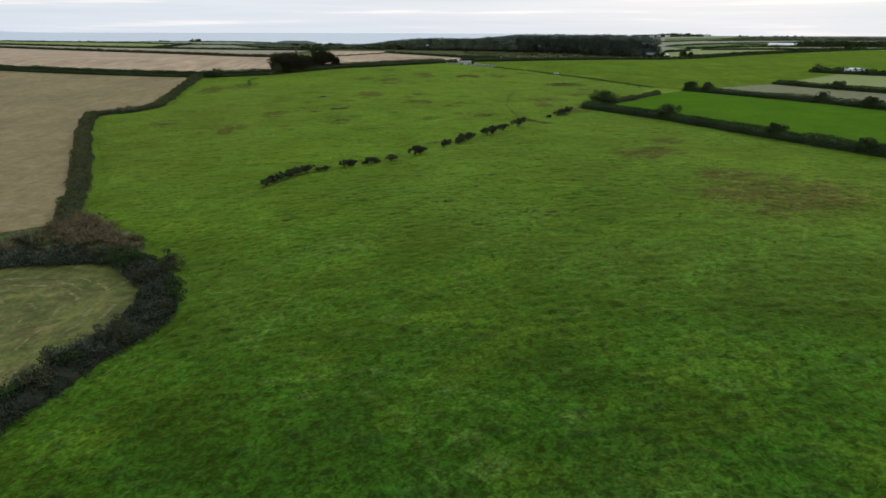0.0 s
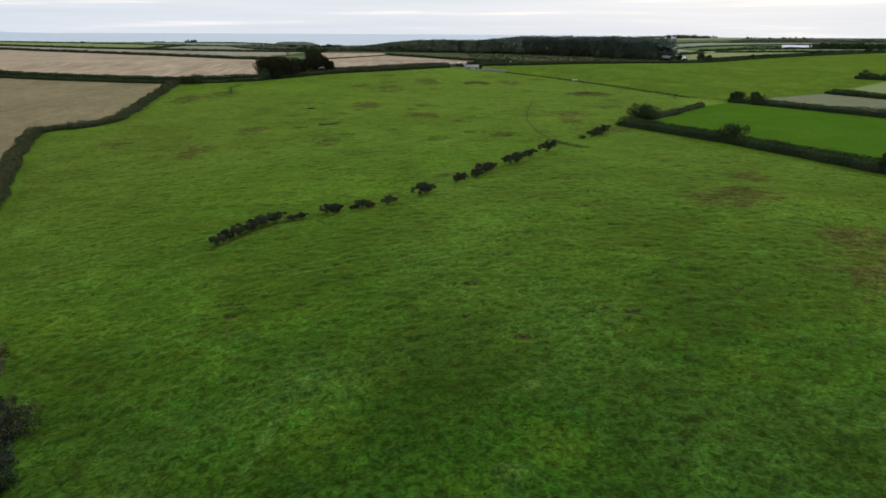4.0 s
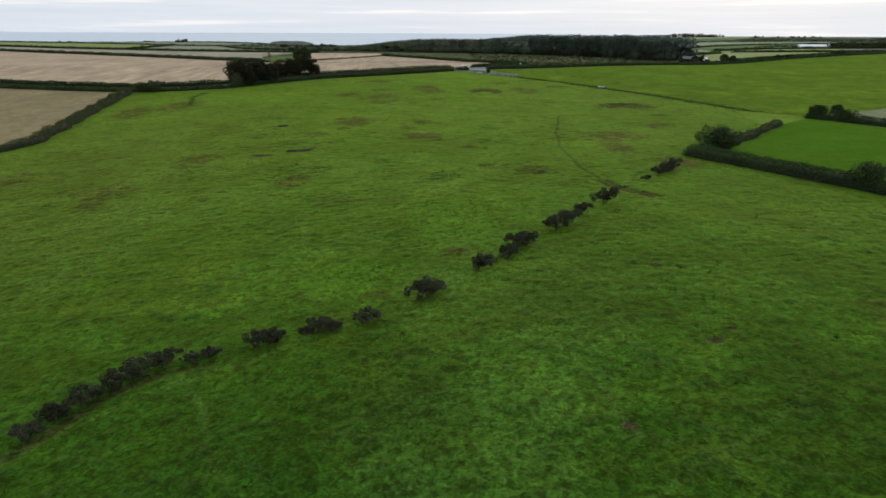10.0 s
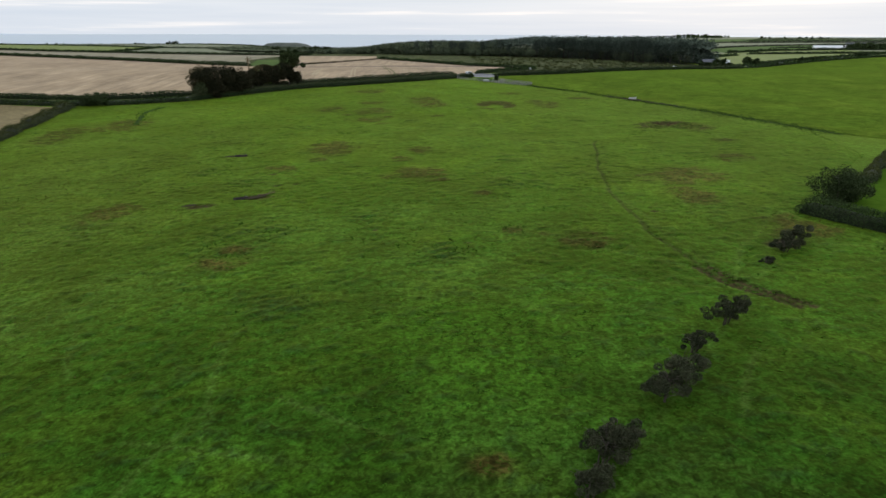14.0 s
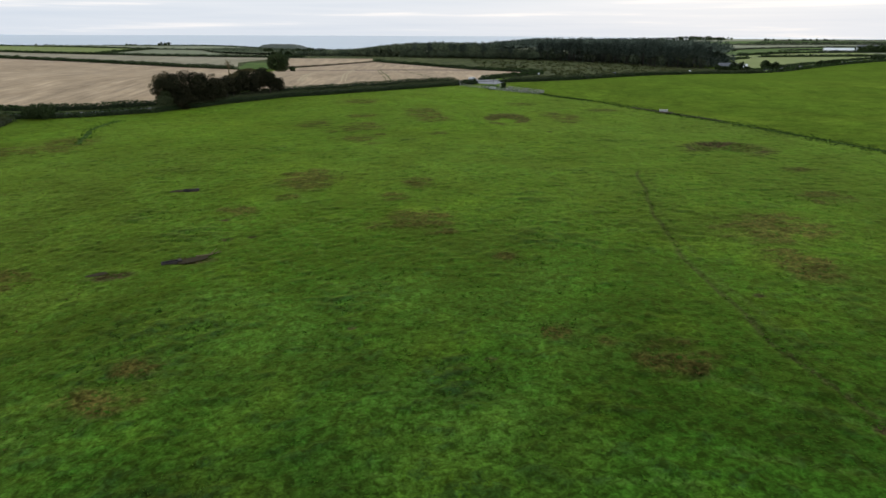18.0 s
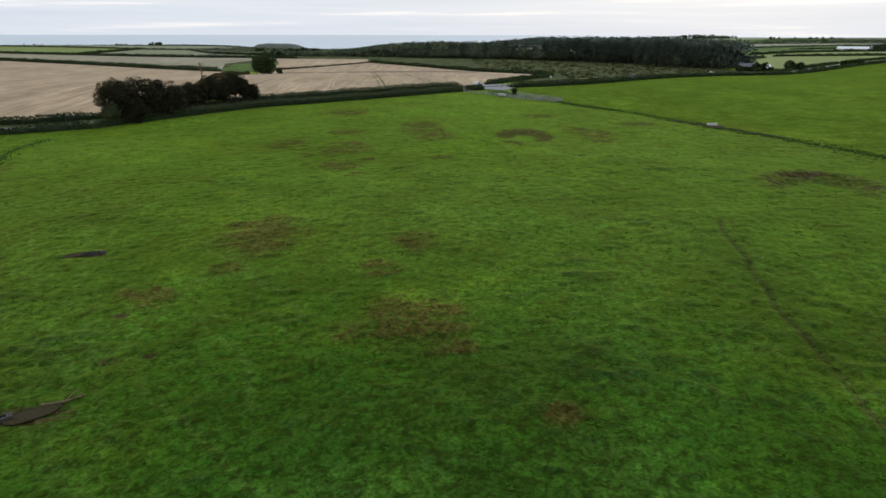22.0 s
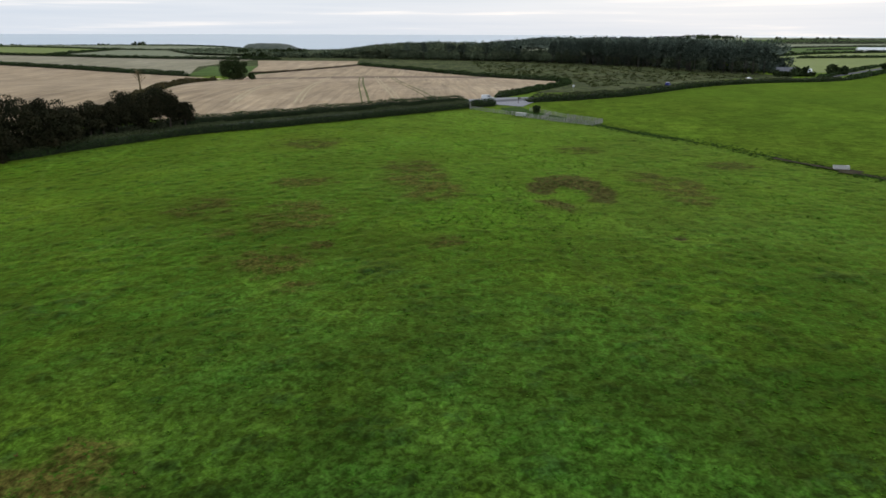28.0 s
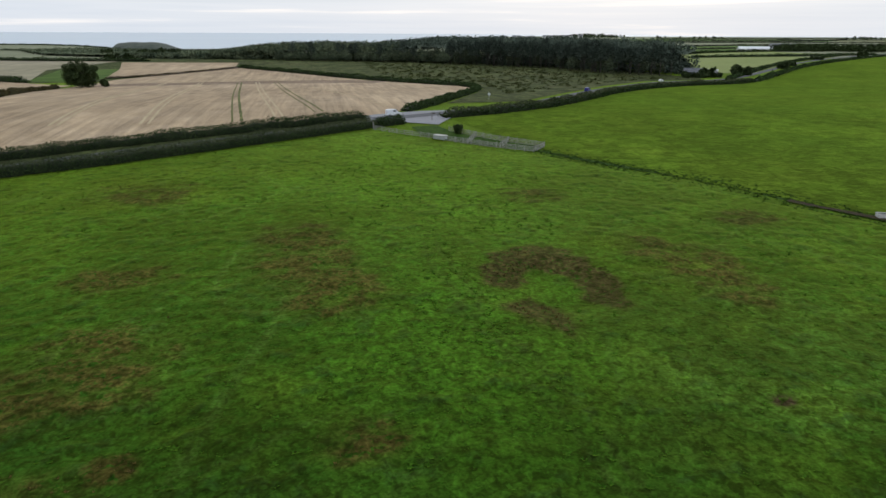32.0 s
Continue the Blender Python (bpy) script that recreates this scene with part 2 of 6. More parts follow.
M["swathe"] = material("cut_grass_swathe", [(0.1, 0.1, 0.03), (0.15, 0.14, 0.048), (0.2, 0.18, 0.07)], (0.3, 1.5), bump=0.7, bump_scale=4, fine=((0.6, 0.6, 1.3, (1, 1, 1)),))
M["dead_grass"] = material("dead_grass", [(0.06, 0.05, 0.02), (0.1, 0.078, 0.036), (0.15, 0.115, 0.06)], (0.2, 1.0), bump=0.8, bump_scale=2.0, fine=((1.2, 0.6, 1.4, (1, 1, 1)),))
M["scrub_ground"] = material("rough_scrub_ground", [(0.042, 0.056, 0.02), (0.064, 0.078, 0.029), (0.094, 0.1, 0.042)], (0.03, 0.25), fine=((0.12, 0.6, 1.35, (1, 0.6, 1)), (0.5, 0.6, 1.35, (1, 0.6, 1))), spec=0.02, bump=0.9, bump_scale=0.8, depth=0.3)
M["asphalt"] = material("worn_asphalt", [(0.17, 0.175, 0.19), (0.21, 0.215, 0.23), (0.25, 0.255, 0.27)], (0.3, 4.0), rough=0.75, bump=0.2, bump_scale=20)
M["tarmac"] = material("dark_tarmac", [(0.075, 0.078, 0.085), (0.1, 0.103, 0.11), (0.125, 0.128, 0.135)], (0.3, 4.0), rough=0.85, bump=0.2, bump_scale=20, spec=0.1)
M["earth"] = material("bare_earth", [(0.065, 0.042, 0.026), (0.095, 0.06, 0.04), (0.13, 0.085, 0.06)], (0.1, 1.5), bump=0.7, bump_scale=2)
M["tilled"] = material("tilled_stubble", [(0.15, 0.1, 0.062), (0.2, 0.14, 0.09), (0.26, 0.19, 0.125)], (0.05, 0.6), bump=0.6, bump_scale=2, fine=((0.4, 0.8, 1.2, (1, 0.3, 1)),))
M["mud"] = material("wet_mud", [(0.03, 0.024, 0.014), (0.045, 0.036, 0.02), (0.05, 0.052, 0.022)], (0.5, 4), spec=0.05, rough=0.95, bump=0.7, bump_scale=5)
# hedge inside: shade between the leaves painted as near-black green
M["shaded_hedge_core"] = material("shaded_hedge_twigs", [(0.012, 0.018, 0.009), (0.022, 0.03, 0.014), (0.035, 0.042, 0.02)], (0.5, 3), bump=0.8, bump_scale=3, depth=0.2)
M["hedge_leaf"] = material("hedge_leaf", [(0.025, 0.044, 0.016), (0.04, 0.066, 0.022), (0.062, 0.088, 0.032)], (0.12, 1.2), bump=0, spread=0.08, spec=0.02)
M["hedge_pale"] = material("pale_hedge_leaf", [(0.052, 0.068, 0.03), (0.076, 0.092, 0.042), (0.105, 0.115, 0.06)], (0.12, 1.2), bump=0, spread=0.08, spec=0.02)
M["scrub_leaf"] = material("grey_scrub_leaf", [(0.036, 0.045, 0.03), (0.058, 0.067, 0.045), (0.09, 0.092, 0.066)], (0.12, 0.8), bump=0, spread=0.3, spec=0.02)
M["brown_leaf"] = material("brown_scrub_leaf", [(0.045, 0.041, 0.018), (0.07, 0.061, 0.027), (0.1, 0.085, 0.04)], (0.15, 0.8), bump=0, spread=0.1, spec=0.02)
M["thorn_leaf"] = material("thorn_leaf", [(0.039, 0.049, 0.026), (0.059, 0.066, 0.035), (0.088, 0.086, 0.048)], (0.3, 1.5), bump=0, spread=0.25, spec=0.02)
M["bramble_leaf"] = material("bramble_leaf", [(0.046, 0.057, 0.02), (0.074, 0.086, 0.03), (0.11, 0.108, 0.047)], (0.03, 0.4), bump=0, spread=0.12, spec=0.02)
M["copse_leaf"] = material("dark_copse_leaf", [(0.02, 0.022, 0.012), (0.034, 0.034, 0.018), (0.055, 0.044, 0.024)], (0.12, 0.8), bump=0, spread=0.15, spec=0.02)
# scrub of the coastal hill, with the haze over it in its colour
M["hazy_hill_scrub"] = material("hazy_hill_scrub", [(0.055, 0.068, 0.056), (0.075, 0.09, 0.07), (0.1, 0.112, 0.088)], (0.012, 0.06), bump=0.8, bump_scale=0.1, depth=3.0)
M["pine_bark"] = material("pine_bark", [(0.045, 0.04, 0.034), (0.07, 0.062, 0.052), (0.11, 0.095, 0.08)], (0.5, 3.0), bump=0.4, bump_scale=6, spread=0.2)
M["tree_leaf"] = material("broadleaf", [(0.028, 0.042, 0.017), (0.042, 0.06, 0.023), (0.06, 0.078, 0.03)], (0.15, 1.0), bump=0, spread=0.2, spec=0.02)
# wood and pine leaves: paler and greyer, aerial haze painted into the colour
M["hazy_wood_leaf"] = material("hazy_wood_leaf", [(0.042, 0.06, 0.04), (0.095, 0.118, 0.07), (0.19, 0.205, 0.11)], (0.07, 0.4), bump=0, spread=0.3, spec=0.02)
M["hazy_pine_leaf"] = material("hazy_pine_needles", [(0.042, 0.058, 0.046), (0.072, 0.092, 0.07), (0.125, 0.145, 0.1)], (0.08, 0.5), bump=0, spread=0.25, spec=0.02)
M["bark"] = material("grey_brown_bark", [(0.05, 0.04, 0.03), (0.085, 0.07, 0.055), (0.12, 0.1, 0.08)], (1.0, 6.0), bump=0.6, bump_scale=12, spread=0.1)
M["dead_bark"] = material("dead_bark", [(0.11, 0.086, 0.044), (0.16, 0.128, 0.066), (0.21, 0.174, 0.098)], (1.0, 6.0), bump=0.4, bump_scale=12)
M["fence_wood"] = material("weathered_timber", [(0.22, 0.21, 0.185), (0.32, 0.308, 0.275), (0.42, 0.405, 0.37)], (1.0, 8.0), bump=0.4, bump_scale=25)
M["rusty"] = material("rusty_iron", [(0.03, 0.026, 0.024), (0.05, 0.042, 0.038), (0.075, 0.06, 0.05)], (1.5, 9.0), rough=0.8, bump=0.2, bump_scale=15)
M["galv"] = material("galvanised_steel", [(0.4, 0.41, 0.42), (0.5, 0.51, 0.52), (0.58, 0.59, 0.6)], (1.0, 9.0), rough=0.45, bump=0.1, bump_scale=15, metal=0.6)
M["concrete"] = material("pale_concrete", [(0.42, 0.41, 0.39), (0.52, 0.51, 0.48), (0.6, 0.59, 0.56)], (1.5, 12), rough=0.85, bump=0.3, bump_scale=30)
M["white_paint"] = material("white_car_paint", [(0.72, 0.73, 0.75), (0.78, 0.79, 0.8), (0.82, 0.82, 0.83)], (0.8, 5), rough=0.3, bump=0)
M["blue_paint"] = material("blue_car_paint", [(0.035, 0.04, 0.2), (0.045, 0.05, 0.24), (0.055, 0.06, 0.27)], (0.8, 5), rough=0.3, bump=0)
M["glass_dark"] = material("vehicle_glass", [(0.012, 0.014, 0.017), (0.02, 0.022, 0.026)], (1, 5), rough=0.08, bump=0)
M["rubber"] = material("tyre_rubber", [(0.015, 0.015, 0.016), (0.025, 0.025, 0.026)], (3, 12), rough=0.85, bump=0.2, bump_scale=40)
M["lamp_glass"] = material("lamp_glass", [(0.5, 0.5, 0.48), (0.62, 0.62, 0.6)], (3, 9), rough=0.15, bump=0)
M["red_glass"] = material("red_lamp_glass", [(0.3, 0.012, 0.012), (0.38, 0.02, 0.018)], (3, 9), rough=0.2, bump=0)
M["slate"] = material("grey_slate_roof", [(0.1, 0.105, 0.12), (0.14, 0.145, 0.16), (0.18, 0.185, 0.2)], (0.5, 3), rough=0.6, bump=0.4, bump_scale=6)
M["sheet_roof"] = material("white_sheet_roof", [(0.7, 0.72, 0.74), (0.78, 0.8, 0.81), (0.84, 0.85, 0.86)], (0.1, 1), rough=0.45, bump=0.1, bump_scale=3)
M["render_wall"] = material("white_render", [(0.62, 0.61, 0.58), (0.7, 0.69, 0.66), (0.78, 0.77, 0.74)], (0.3, 2), bump=0.2, bump_scale=8)
M["stone_wall"] = material("grey_stone_wall", [(0.2, 0.19, 0.18), (0.28, 0.27, 0.25), (0.34, 0.33, 0.31)], (0.6, 4), bump=0.6, bump_scale=4)
M["sea"] = material("calm_sea", [(0.37, 0.46, 0.52), (0.41, 0.49, 0.55), (0.45, 0.52, 0.57)], (0.001, 0.006), rough=0.3, spec=0.5, bump=0.0, stretch=(0.3, 3, 1))
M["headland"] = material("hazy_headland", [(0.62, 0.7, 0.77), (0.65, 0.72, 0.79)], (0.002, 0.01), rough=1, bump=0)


# ---- helpers of shape ----
def smooth(a, b, v):
    k = min(1.0, max(0.0, (v - a) / (b - a)))
    return k * k * (3 - 2 * k)


def ground(x, y):
    """Height of the land: a pasture that rises gently to the lane, lower fields beyond, falling to the sea."""
    u = 120 * math.tanh(x / 120)
    v = y if y < 560 else 560 + 60 * math.tanh((y - 560) / 60)
    v = max(v, -60)
    near = -2.3 + 0.0955 * u + 0.0052 * v - 0.00004 * u * u - 0.00018 * u * v + 0.0000274 * v * v
    a = 1350 + 500 * smooth(-200, -520, x)
    far = 3.5 + 9 * smooth(200, 950, x) * smooth(1100, 2400, y) - 36 * smooth(a, a + 950, y) * (1 - smooth(150, 520, x))
    far -= 2.5 * smooth(0, -300, x) * smooth(600, 800, y)
    k = min(1.0, max(0.0, (y - 580) / 250))
    k = 0.55 * k + 0.45 * k * k * (3 - 2 * k)
    z = near * (1 - k) + far * k
    for hx, hy, hr, hd in HOLLOWS:
        d = math.hypot(x - hx, y - hy) / hr
        if d < 1.6:
            z -= hd * (1 - smooth(0.55, 1.25, d))
    return z


HOLLOWS = [(20.5, 457, 8.5, 0.7), (72, 398, 8.0, 1.3)]


def mesh_of(name, V, F, shade=False):
    me = bpy.data.meshes.new(name)
    if isinstance(F, np.ndarray):
        n, k = F.shape
        me.vertices.add(len(V))
        me.vertices.foreach_set("co", np.asarray(V, np.float32).ravel())
        me.loops.add(n * k)
        me.loops.foreach_set("vertex_index", F.astype(np.int32).ravel())
        me.polygons.add(n)
        me.polygons.foreach_set("loop_start", np.arange(0, n * k, k, dtype=np.int32))
        me.update(calc_edges=True)
    else:
        me.from_pydata([tuple(map(float, v)) for v in V], [], [tuple(f) for f in F])
    me.polygons.foreach_set("use_smooth", [shade] * len(me.polygons))
    me.update()
    return me


def part(name, me, mat, parent=None, label="", kind=""):
    """One mesh object, under its thing if one is given."""
    if isinstance(me, bmesh.types.BMesh):
        bm, me = me, bpy.data.meshes.new(name)
        bm.to_mesh(me)
        bm.free()
    if mat is not None and not me.materials:
        me.materials.append(M[mat])
    ob = new(name, me)
    if parent is not None:
        ob.parent = parent
    return tagged(ob, label, kind=kind)


def thing(name, x, y, label, category, group="", turn=0.0, z=None):
    ob = new(name)
    ob.empty_display_size = 0.5
    ob.matrix_basis = pose(x, y, ground(x, y) if z is None else z, 0, 0, turn)
    return tagged(ob, label, category, group)


def box(bm, size, at, bevel=0.02, turn=0.0, tilt=0.0):
    m = pose(*at, tilt, 0, turn) @ Matrix.Diagonal((*size, 1))
    made = bmesh.ops.create_cube(bm, size=1, matrix=m)["verts"]
    if bevel:
        edges = list({e for v in made for e in v.link_edges})
        bmesh.ops.bevel(bm, geom=edges, offset=bevel, segments=1, affect="EDGES", profile=0.5)
    return bm


def boxed(size, at, bevel=0.02, turn=0.0, tilt=0.0):
    return box(bmesh.new(), size, at, bevel, turn, tilt)


def leaf_quads(P, size, rng, flat=0.0):
    """A small tilted leaf-clump quad at every point."""
    P = np.asarray(P, float)
    n = len(P)
    a = rng.normal(size=(n, 3))
    a[:, 2] *= 1 - flat
    a /= np.linalg.norm(a, axis=1)[:, None]
    b = np.cross(a, rng.normal(size=(n, 3)))
    b /= np.linalg.norm(b, axis=1)[:, None] + 1e-9
    s = (size * rng.uniform(0.6, 1.4, n))[:, None]
    a, b = a * s, b * s * 0.62
    V = np.stack([P - a, P + b * 0.9 - a * 0.1, P + a, P - b * 0.9 + a * 0.15], 1).reshape(-1, 3)
    return V, np.arange(4 * n).reshape(n, 4)


def tube(pts, radii, sides=6):
    """Vertices and faces of a tapered, bent tube."""
    V, F = [], []
    for i, (p, r) in enumerate(zip(pts, radii)):
        p = Vector(p)
        d = (Vector(pts[min(i + 1, len(pts) - 1)]) - Vector(pts[max(i - 1, 0)])).normalized()
        s = d.cross(Vector((0.31, 0.95, 0.05))).normalized()
        t = d.cross(s)
        for k in range(sides):
            a = 2 * math.pi * k / sides
            V.append(p + (s * math.cos(a) + t * math.sin(a)) * r)
    for i in range(len(pts) - 1):
        for k in range(sides):
            q = (k + 1) % sides
            F.append((i * sides + k, i * sides + q, (i + 1) * sides + q, (i + 1) * sides + k))
    F.append(tuple(reversed(range(sides))))
    F.append(tuple(range((len(pts) - 1) * sides, len(pts) * sides)))
    return V, F


def joined(pieces):
    V, F, k = [], [], 0
    for v, f in pieces:
        V.extend(v)
        F.extend(tuple(int(i) + k for i in q) for q in f)
        k += len(v)
    return V, F


def resample(line, step):
    out = [Vector(line[0])]
    for a, b in zip(line, line[1:]):
        a, b = Vector(a), Vector(b)
        n = max(1, round((b - a).length / step))
        out += [a.lerp(b, (i + 1) / n) for i in range(n)]
    return out


def rounded(line, times=2):
    """Corner-cutting of a polyline, ends kept."""
    for _ in range(times):
        out = [line[0]]
        for a, b in zip(line, line[1:]):
            out += [(a[0] * 0.75 + b[0] * 0.25, a[1] * 0.75 + b[1] * 0.25), (a[0] * 0.25 + b[0] * 0.75, a[1] * 0.25 + b[1] * 0.75)]
        out.append(line[-1])
        line = out
    return line


def strip(name, line, width, mat, lift, label, category, step=3.0, wander=0.0):
    """A draped band along a line."""
    pts = resample(rounded(line), step)
    V, F = [], []
    for i, p in enumerate(pts):
        d = (pts[min(i + 1, len(pts) - 1)] - pts[max(i - 1, 0)]).normalized()
        s = Vector((-d.y, d.x))
        for k in range(5):
            q = p + s * width * (k / 4 - 0.5) * (1 + wander * noise.noise((p.x * 0.2, p.y * 0.2, k * 7.0)))
            V.append((q.x, q.y, ground(q.x, q.y) + lift))
    for i in range(len(pts) - 1):
        for k in range(4):
            F.append((i * 5 + k, i * 5 + k + 1, i * 5 + k + 6, i * 5 + k + 5))
    ob = part(name, mesh_of(name, V, F, True), mat)
    for p in ob.data.polygons:
        if p.normal.z < 0:
            p.flip()
    return tagged(ob, label, category, kind="structure")


def inside(x, y, poly):
    k, hit = len(poly) - 1, False
    for i in range(len(poly)):
        (xi, yi), (xk, yk) = poly[i], poly[k]
        if (yi > y) != (yk > y) and x < (xk - xi) * (y - yi) / (yk - yi) + xi:
            hit = not hit
        k = i
    return hit


def field(name, poly, mat, label, cell=8.0, lift=0.07):
    """A draped sheet of one crop, cut to its boundary."""
    from mathutils.geometry import delaunay_2d_cdt
    ring = resample(list(poly) + [poly[0]], cell)[:-1]
    pts = [Vector((p.x, p.y)) for p in ring]
    n = len(pts)
    xs, ys = [p.x for p in pts], [p.y for p in pts]
    x = min(xs) + cell / 2
    while x < max(xs):
        y = min(ys) + cell / 2
        while y < max(ys):
            if inside(x, y, poly):
                pts.append(Vector((x, y)))
            y += cell
        x += cell
    v, e, f, *_ = delaunay_2d_cdt(pts, [], [list(range(n))], 1, 0.01)
    me = mesh_of(name, [(p.x, p.y, ground(p.x, p.y) + lift) for p in v], f, True)
    for p in me.polygons:
        if p.normal.z < 0:
            p.flip()
    ob = part(name, me, mat)
    return tagged(ob, label, "field", kind="structure")


def hedge(line, h, w, label, leaf="hedge_leaf", size=0.28, density=9.0, step=1.0, seed=1, rag=0.25, top="", group="field hedges"):
    """A hedge along a line: a knotty woody core, coloured near-black for inner shade, and a coat of leaf clumps."""
    rng = np.random.default_rng(seed)
    pts = resample(rounded(line), step)
    for i in range(1, len(pts) - 1):
        p, d = pts[i], (pts[i + 1] - pts[i - 1]).normalized()
        k = w * rag * 0.9 * noise.noise((p.x * 0.13, p.y * 0.13, seed * 3.0))
        pts[i] = Vector((p.x - d.y * k, p.y + d.x * k))
    x0, y0 = pts[0].x, pts[0].y
    base = Vector((x0, y0, ground(x0, y0)))
    th = thing("hedge", x0, y0, label, "hedge", group)
    prof = [(-0.5, -0.05), (-0.52, 0.35), (-0.42, 0.75), (-0.18, 0.97), (0.16, 1.0), (0.42, 0.76), (0.53, 0.36), (0.5, -0.05)]
    V, F, rows = [], [], []
    m = len(prof)
    for i, p in enumerate(pts):
        d = (pts[min(i + 1, len(pts) - 1)] - pts[max(i - 1, 0)]).normalized()
        s = Vector((-d.y, d.x))
        big = 1 + rag * 1.5 * noise.noise((p.x * 0.09, p.y * 0.09, seed)) + rag * noise.noise((p.x * 0.4, p.y * 0.4, seed))
        end = min(1.0, 0.45 + 0.35 * min(i, len(pts) - 1 - i))
        gz = ground(p.x, p.y)
        rows.append((p.x - base.x, p.y - base.y, gz - base.z, d.x, d.y, s.x, s.y, big, end))
        for k, (a, b) in enumerate(prof):
            r = 0.72 * (1 + 0.25 * noise.noise((p.x * 0.7, p.y * 0.7, k * 3.1 + seed)))
            q = p + s * a * w * r * (0.6 + 0.4 * big)
            V.append((q.x - base.x, q.y - base.y, gz - base.z + b * h * big * end * r))
    rows = np.array(rows)
    n = int(density * step * (2 * h + w) * len(rows))
    px, py, pz, dx, dy, sx, sy, big, end = rows[rng.integers(0, len(rows), n)].T
    u, rr, aa = rng.uniform(0, math.pi, n), rng.uniform(0.82, 1.16, n), rng.uniform(-0.6, 0.6, n) * step
    c, e = np.cos(u), np.sin(u) ** 0.75
    c = np.sign(c) * np.abs(c) ** 0.7 * 0.52 * w * rr * (0.6 + 0.4 * big)
    L = np.stack([px + dx * aa + sx * c, py + dy * aa + sy * c, pz + 0.04 + e * h * rr * big * end], 1)
    # the highest leaves take the top material, if one is given
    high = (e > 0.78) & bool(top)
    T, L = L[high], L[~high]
    for i in range(len(pts) - 1):
        for k in range(m - 1):
            F.append((i * m + k, i * m + k + 1, (i + 1) * m + k + 1, (i + 1) * m + k))
    F.append(tuple(range(m)))
    F.append(tuple(reversed(range((len(pts) - 1) * m, len(pts) * m))))
    part("woody_core", mesh_of("woody_core", V, F, True), "shaded_hedge_core", th)
    part("leaves", mesh_of("leaves", *leaf_quads(L, size, rng)), leaf, th, kind="stuff")
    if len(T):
        part("pale_top", mesh_of("pale_top", *leaf_quads(T, size, rng)), top, th, "top leaves of the hedge in a second tone", kind="stuff")
    return th


def limbs(h, r, rng, forks=6, spread=0.5, start=0.35, lean=(0, 0)):
    """Trunk and limbs as tubes; gives the pieces and the limb ends."""
    trunk = [(lean[0] * k * k * h + rng.normal() * 0.02 * h * k, lean[1] * k * k * h + rng.normal() * 0.02 * h * k, h * k * 0.8 - 0.15) for k in (0, 0.2, 0.4, 0.65, 0.9)]
    out, tips = [tube(trunk, [r * 1.25, r, r * 0.85, r * 0.6, r * 0.25])], [trunk[-1]]
    for f in range(forks):
        k = start + (0.9 - start) * f / forks
        i = min(3, int(k * 4))
        p = Vector(trunk[i]).lerp(Vector(trunk[i + 1]), k * 4 - i if i < 3 else 0.4)
        a = f * 2.4 + rng.uniform(-0.4, 0.4)
        ln = h * spread * rng.uniform(0.6, 1.0) * (1.15 - 0.5 * k)
        d = Vector((math.cos(a) + lean[0] * 3, math.sin(a) + lean[1] * 3, rng.uniform(0.3, 0.9)))
        d.normalize()
        q = [p, p + d * ln * 0.5 + Vector((0, 0, ln * 0.08)), p + d * ln]
        out.append(tube(q, [r * 0.45, r * 0.28, r * 0.08], 5))
        tips.append(tuple(q[2]))
        tips.append(tuple(q[1]))
    return out, tips


def crown_points(tips, blob, n, rng, squash=0.75):
    """Points on the shells of uneven clumps round the limb ends."""
    P = []
    for t in tips:
        rr = blob * rng.uniform(0.65, 1.2)
        k = int(n / len(tips) * rng.uniform(0.7, 1.3))
        d = rng.normal(size=(k, 3))
        d /= np.linalg.norm(d, axis=1)[:, None]
        d *= (rng.uniform(0.35, 1.0, k) ** 0.5 * rr)[:, None]
        d[:, 2] *= squash
        P.append(np.array(t) + d)
    P = np.concatenate(P)
    P[:, 2] = np.maximum(P[:, 2], 0.15)
    return P


def tree(name, x, y, h, r, label, category="tree", leaf="tree_leaf", blob=0.22, n=1400, size=0.3, forks=9, spread=0.5, start=0.25, lean=(0, 0), seed=1, group="", squash=0.75, sink=0.05, dome=None):
    rng = np.random.default_rng(seed)
    th = thing(name, x, y, label, category, group, z=ground(x, y) - sink)
    wood, tips = limbs(h, r, rng, forks, spread, start, lean)
    part("trunk", mesh_of("trunk", *joined(wood), True), "bark", th)
    if dome:
        d = rng.normal(size=(dome[2], 3))
        d /= np.linalg.norm(d, axis=1)[:, None]
        d *= rng.uniform(0.3, 0.85, (dome[2], 1)) ** 0.6
        tips = tips[1:] + [(a * dome[0], b * dome[0], dome[1] * (0.5 + 0.5 * c)) for a, b, c in d]
    P = crown_points(tips, h * blob, n, rng, squash)
    part("crown", mesh_of("crown", *leaf_quads(P, size, rng)), leaf, th)
    return th


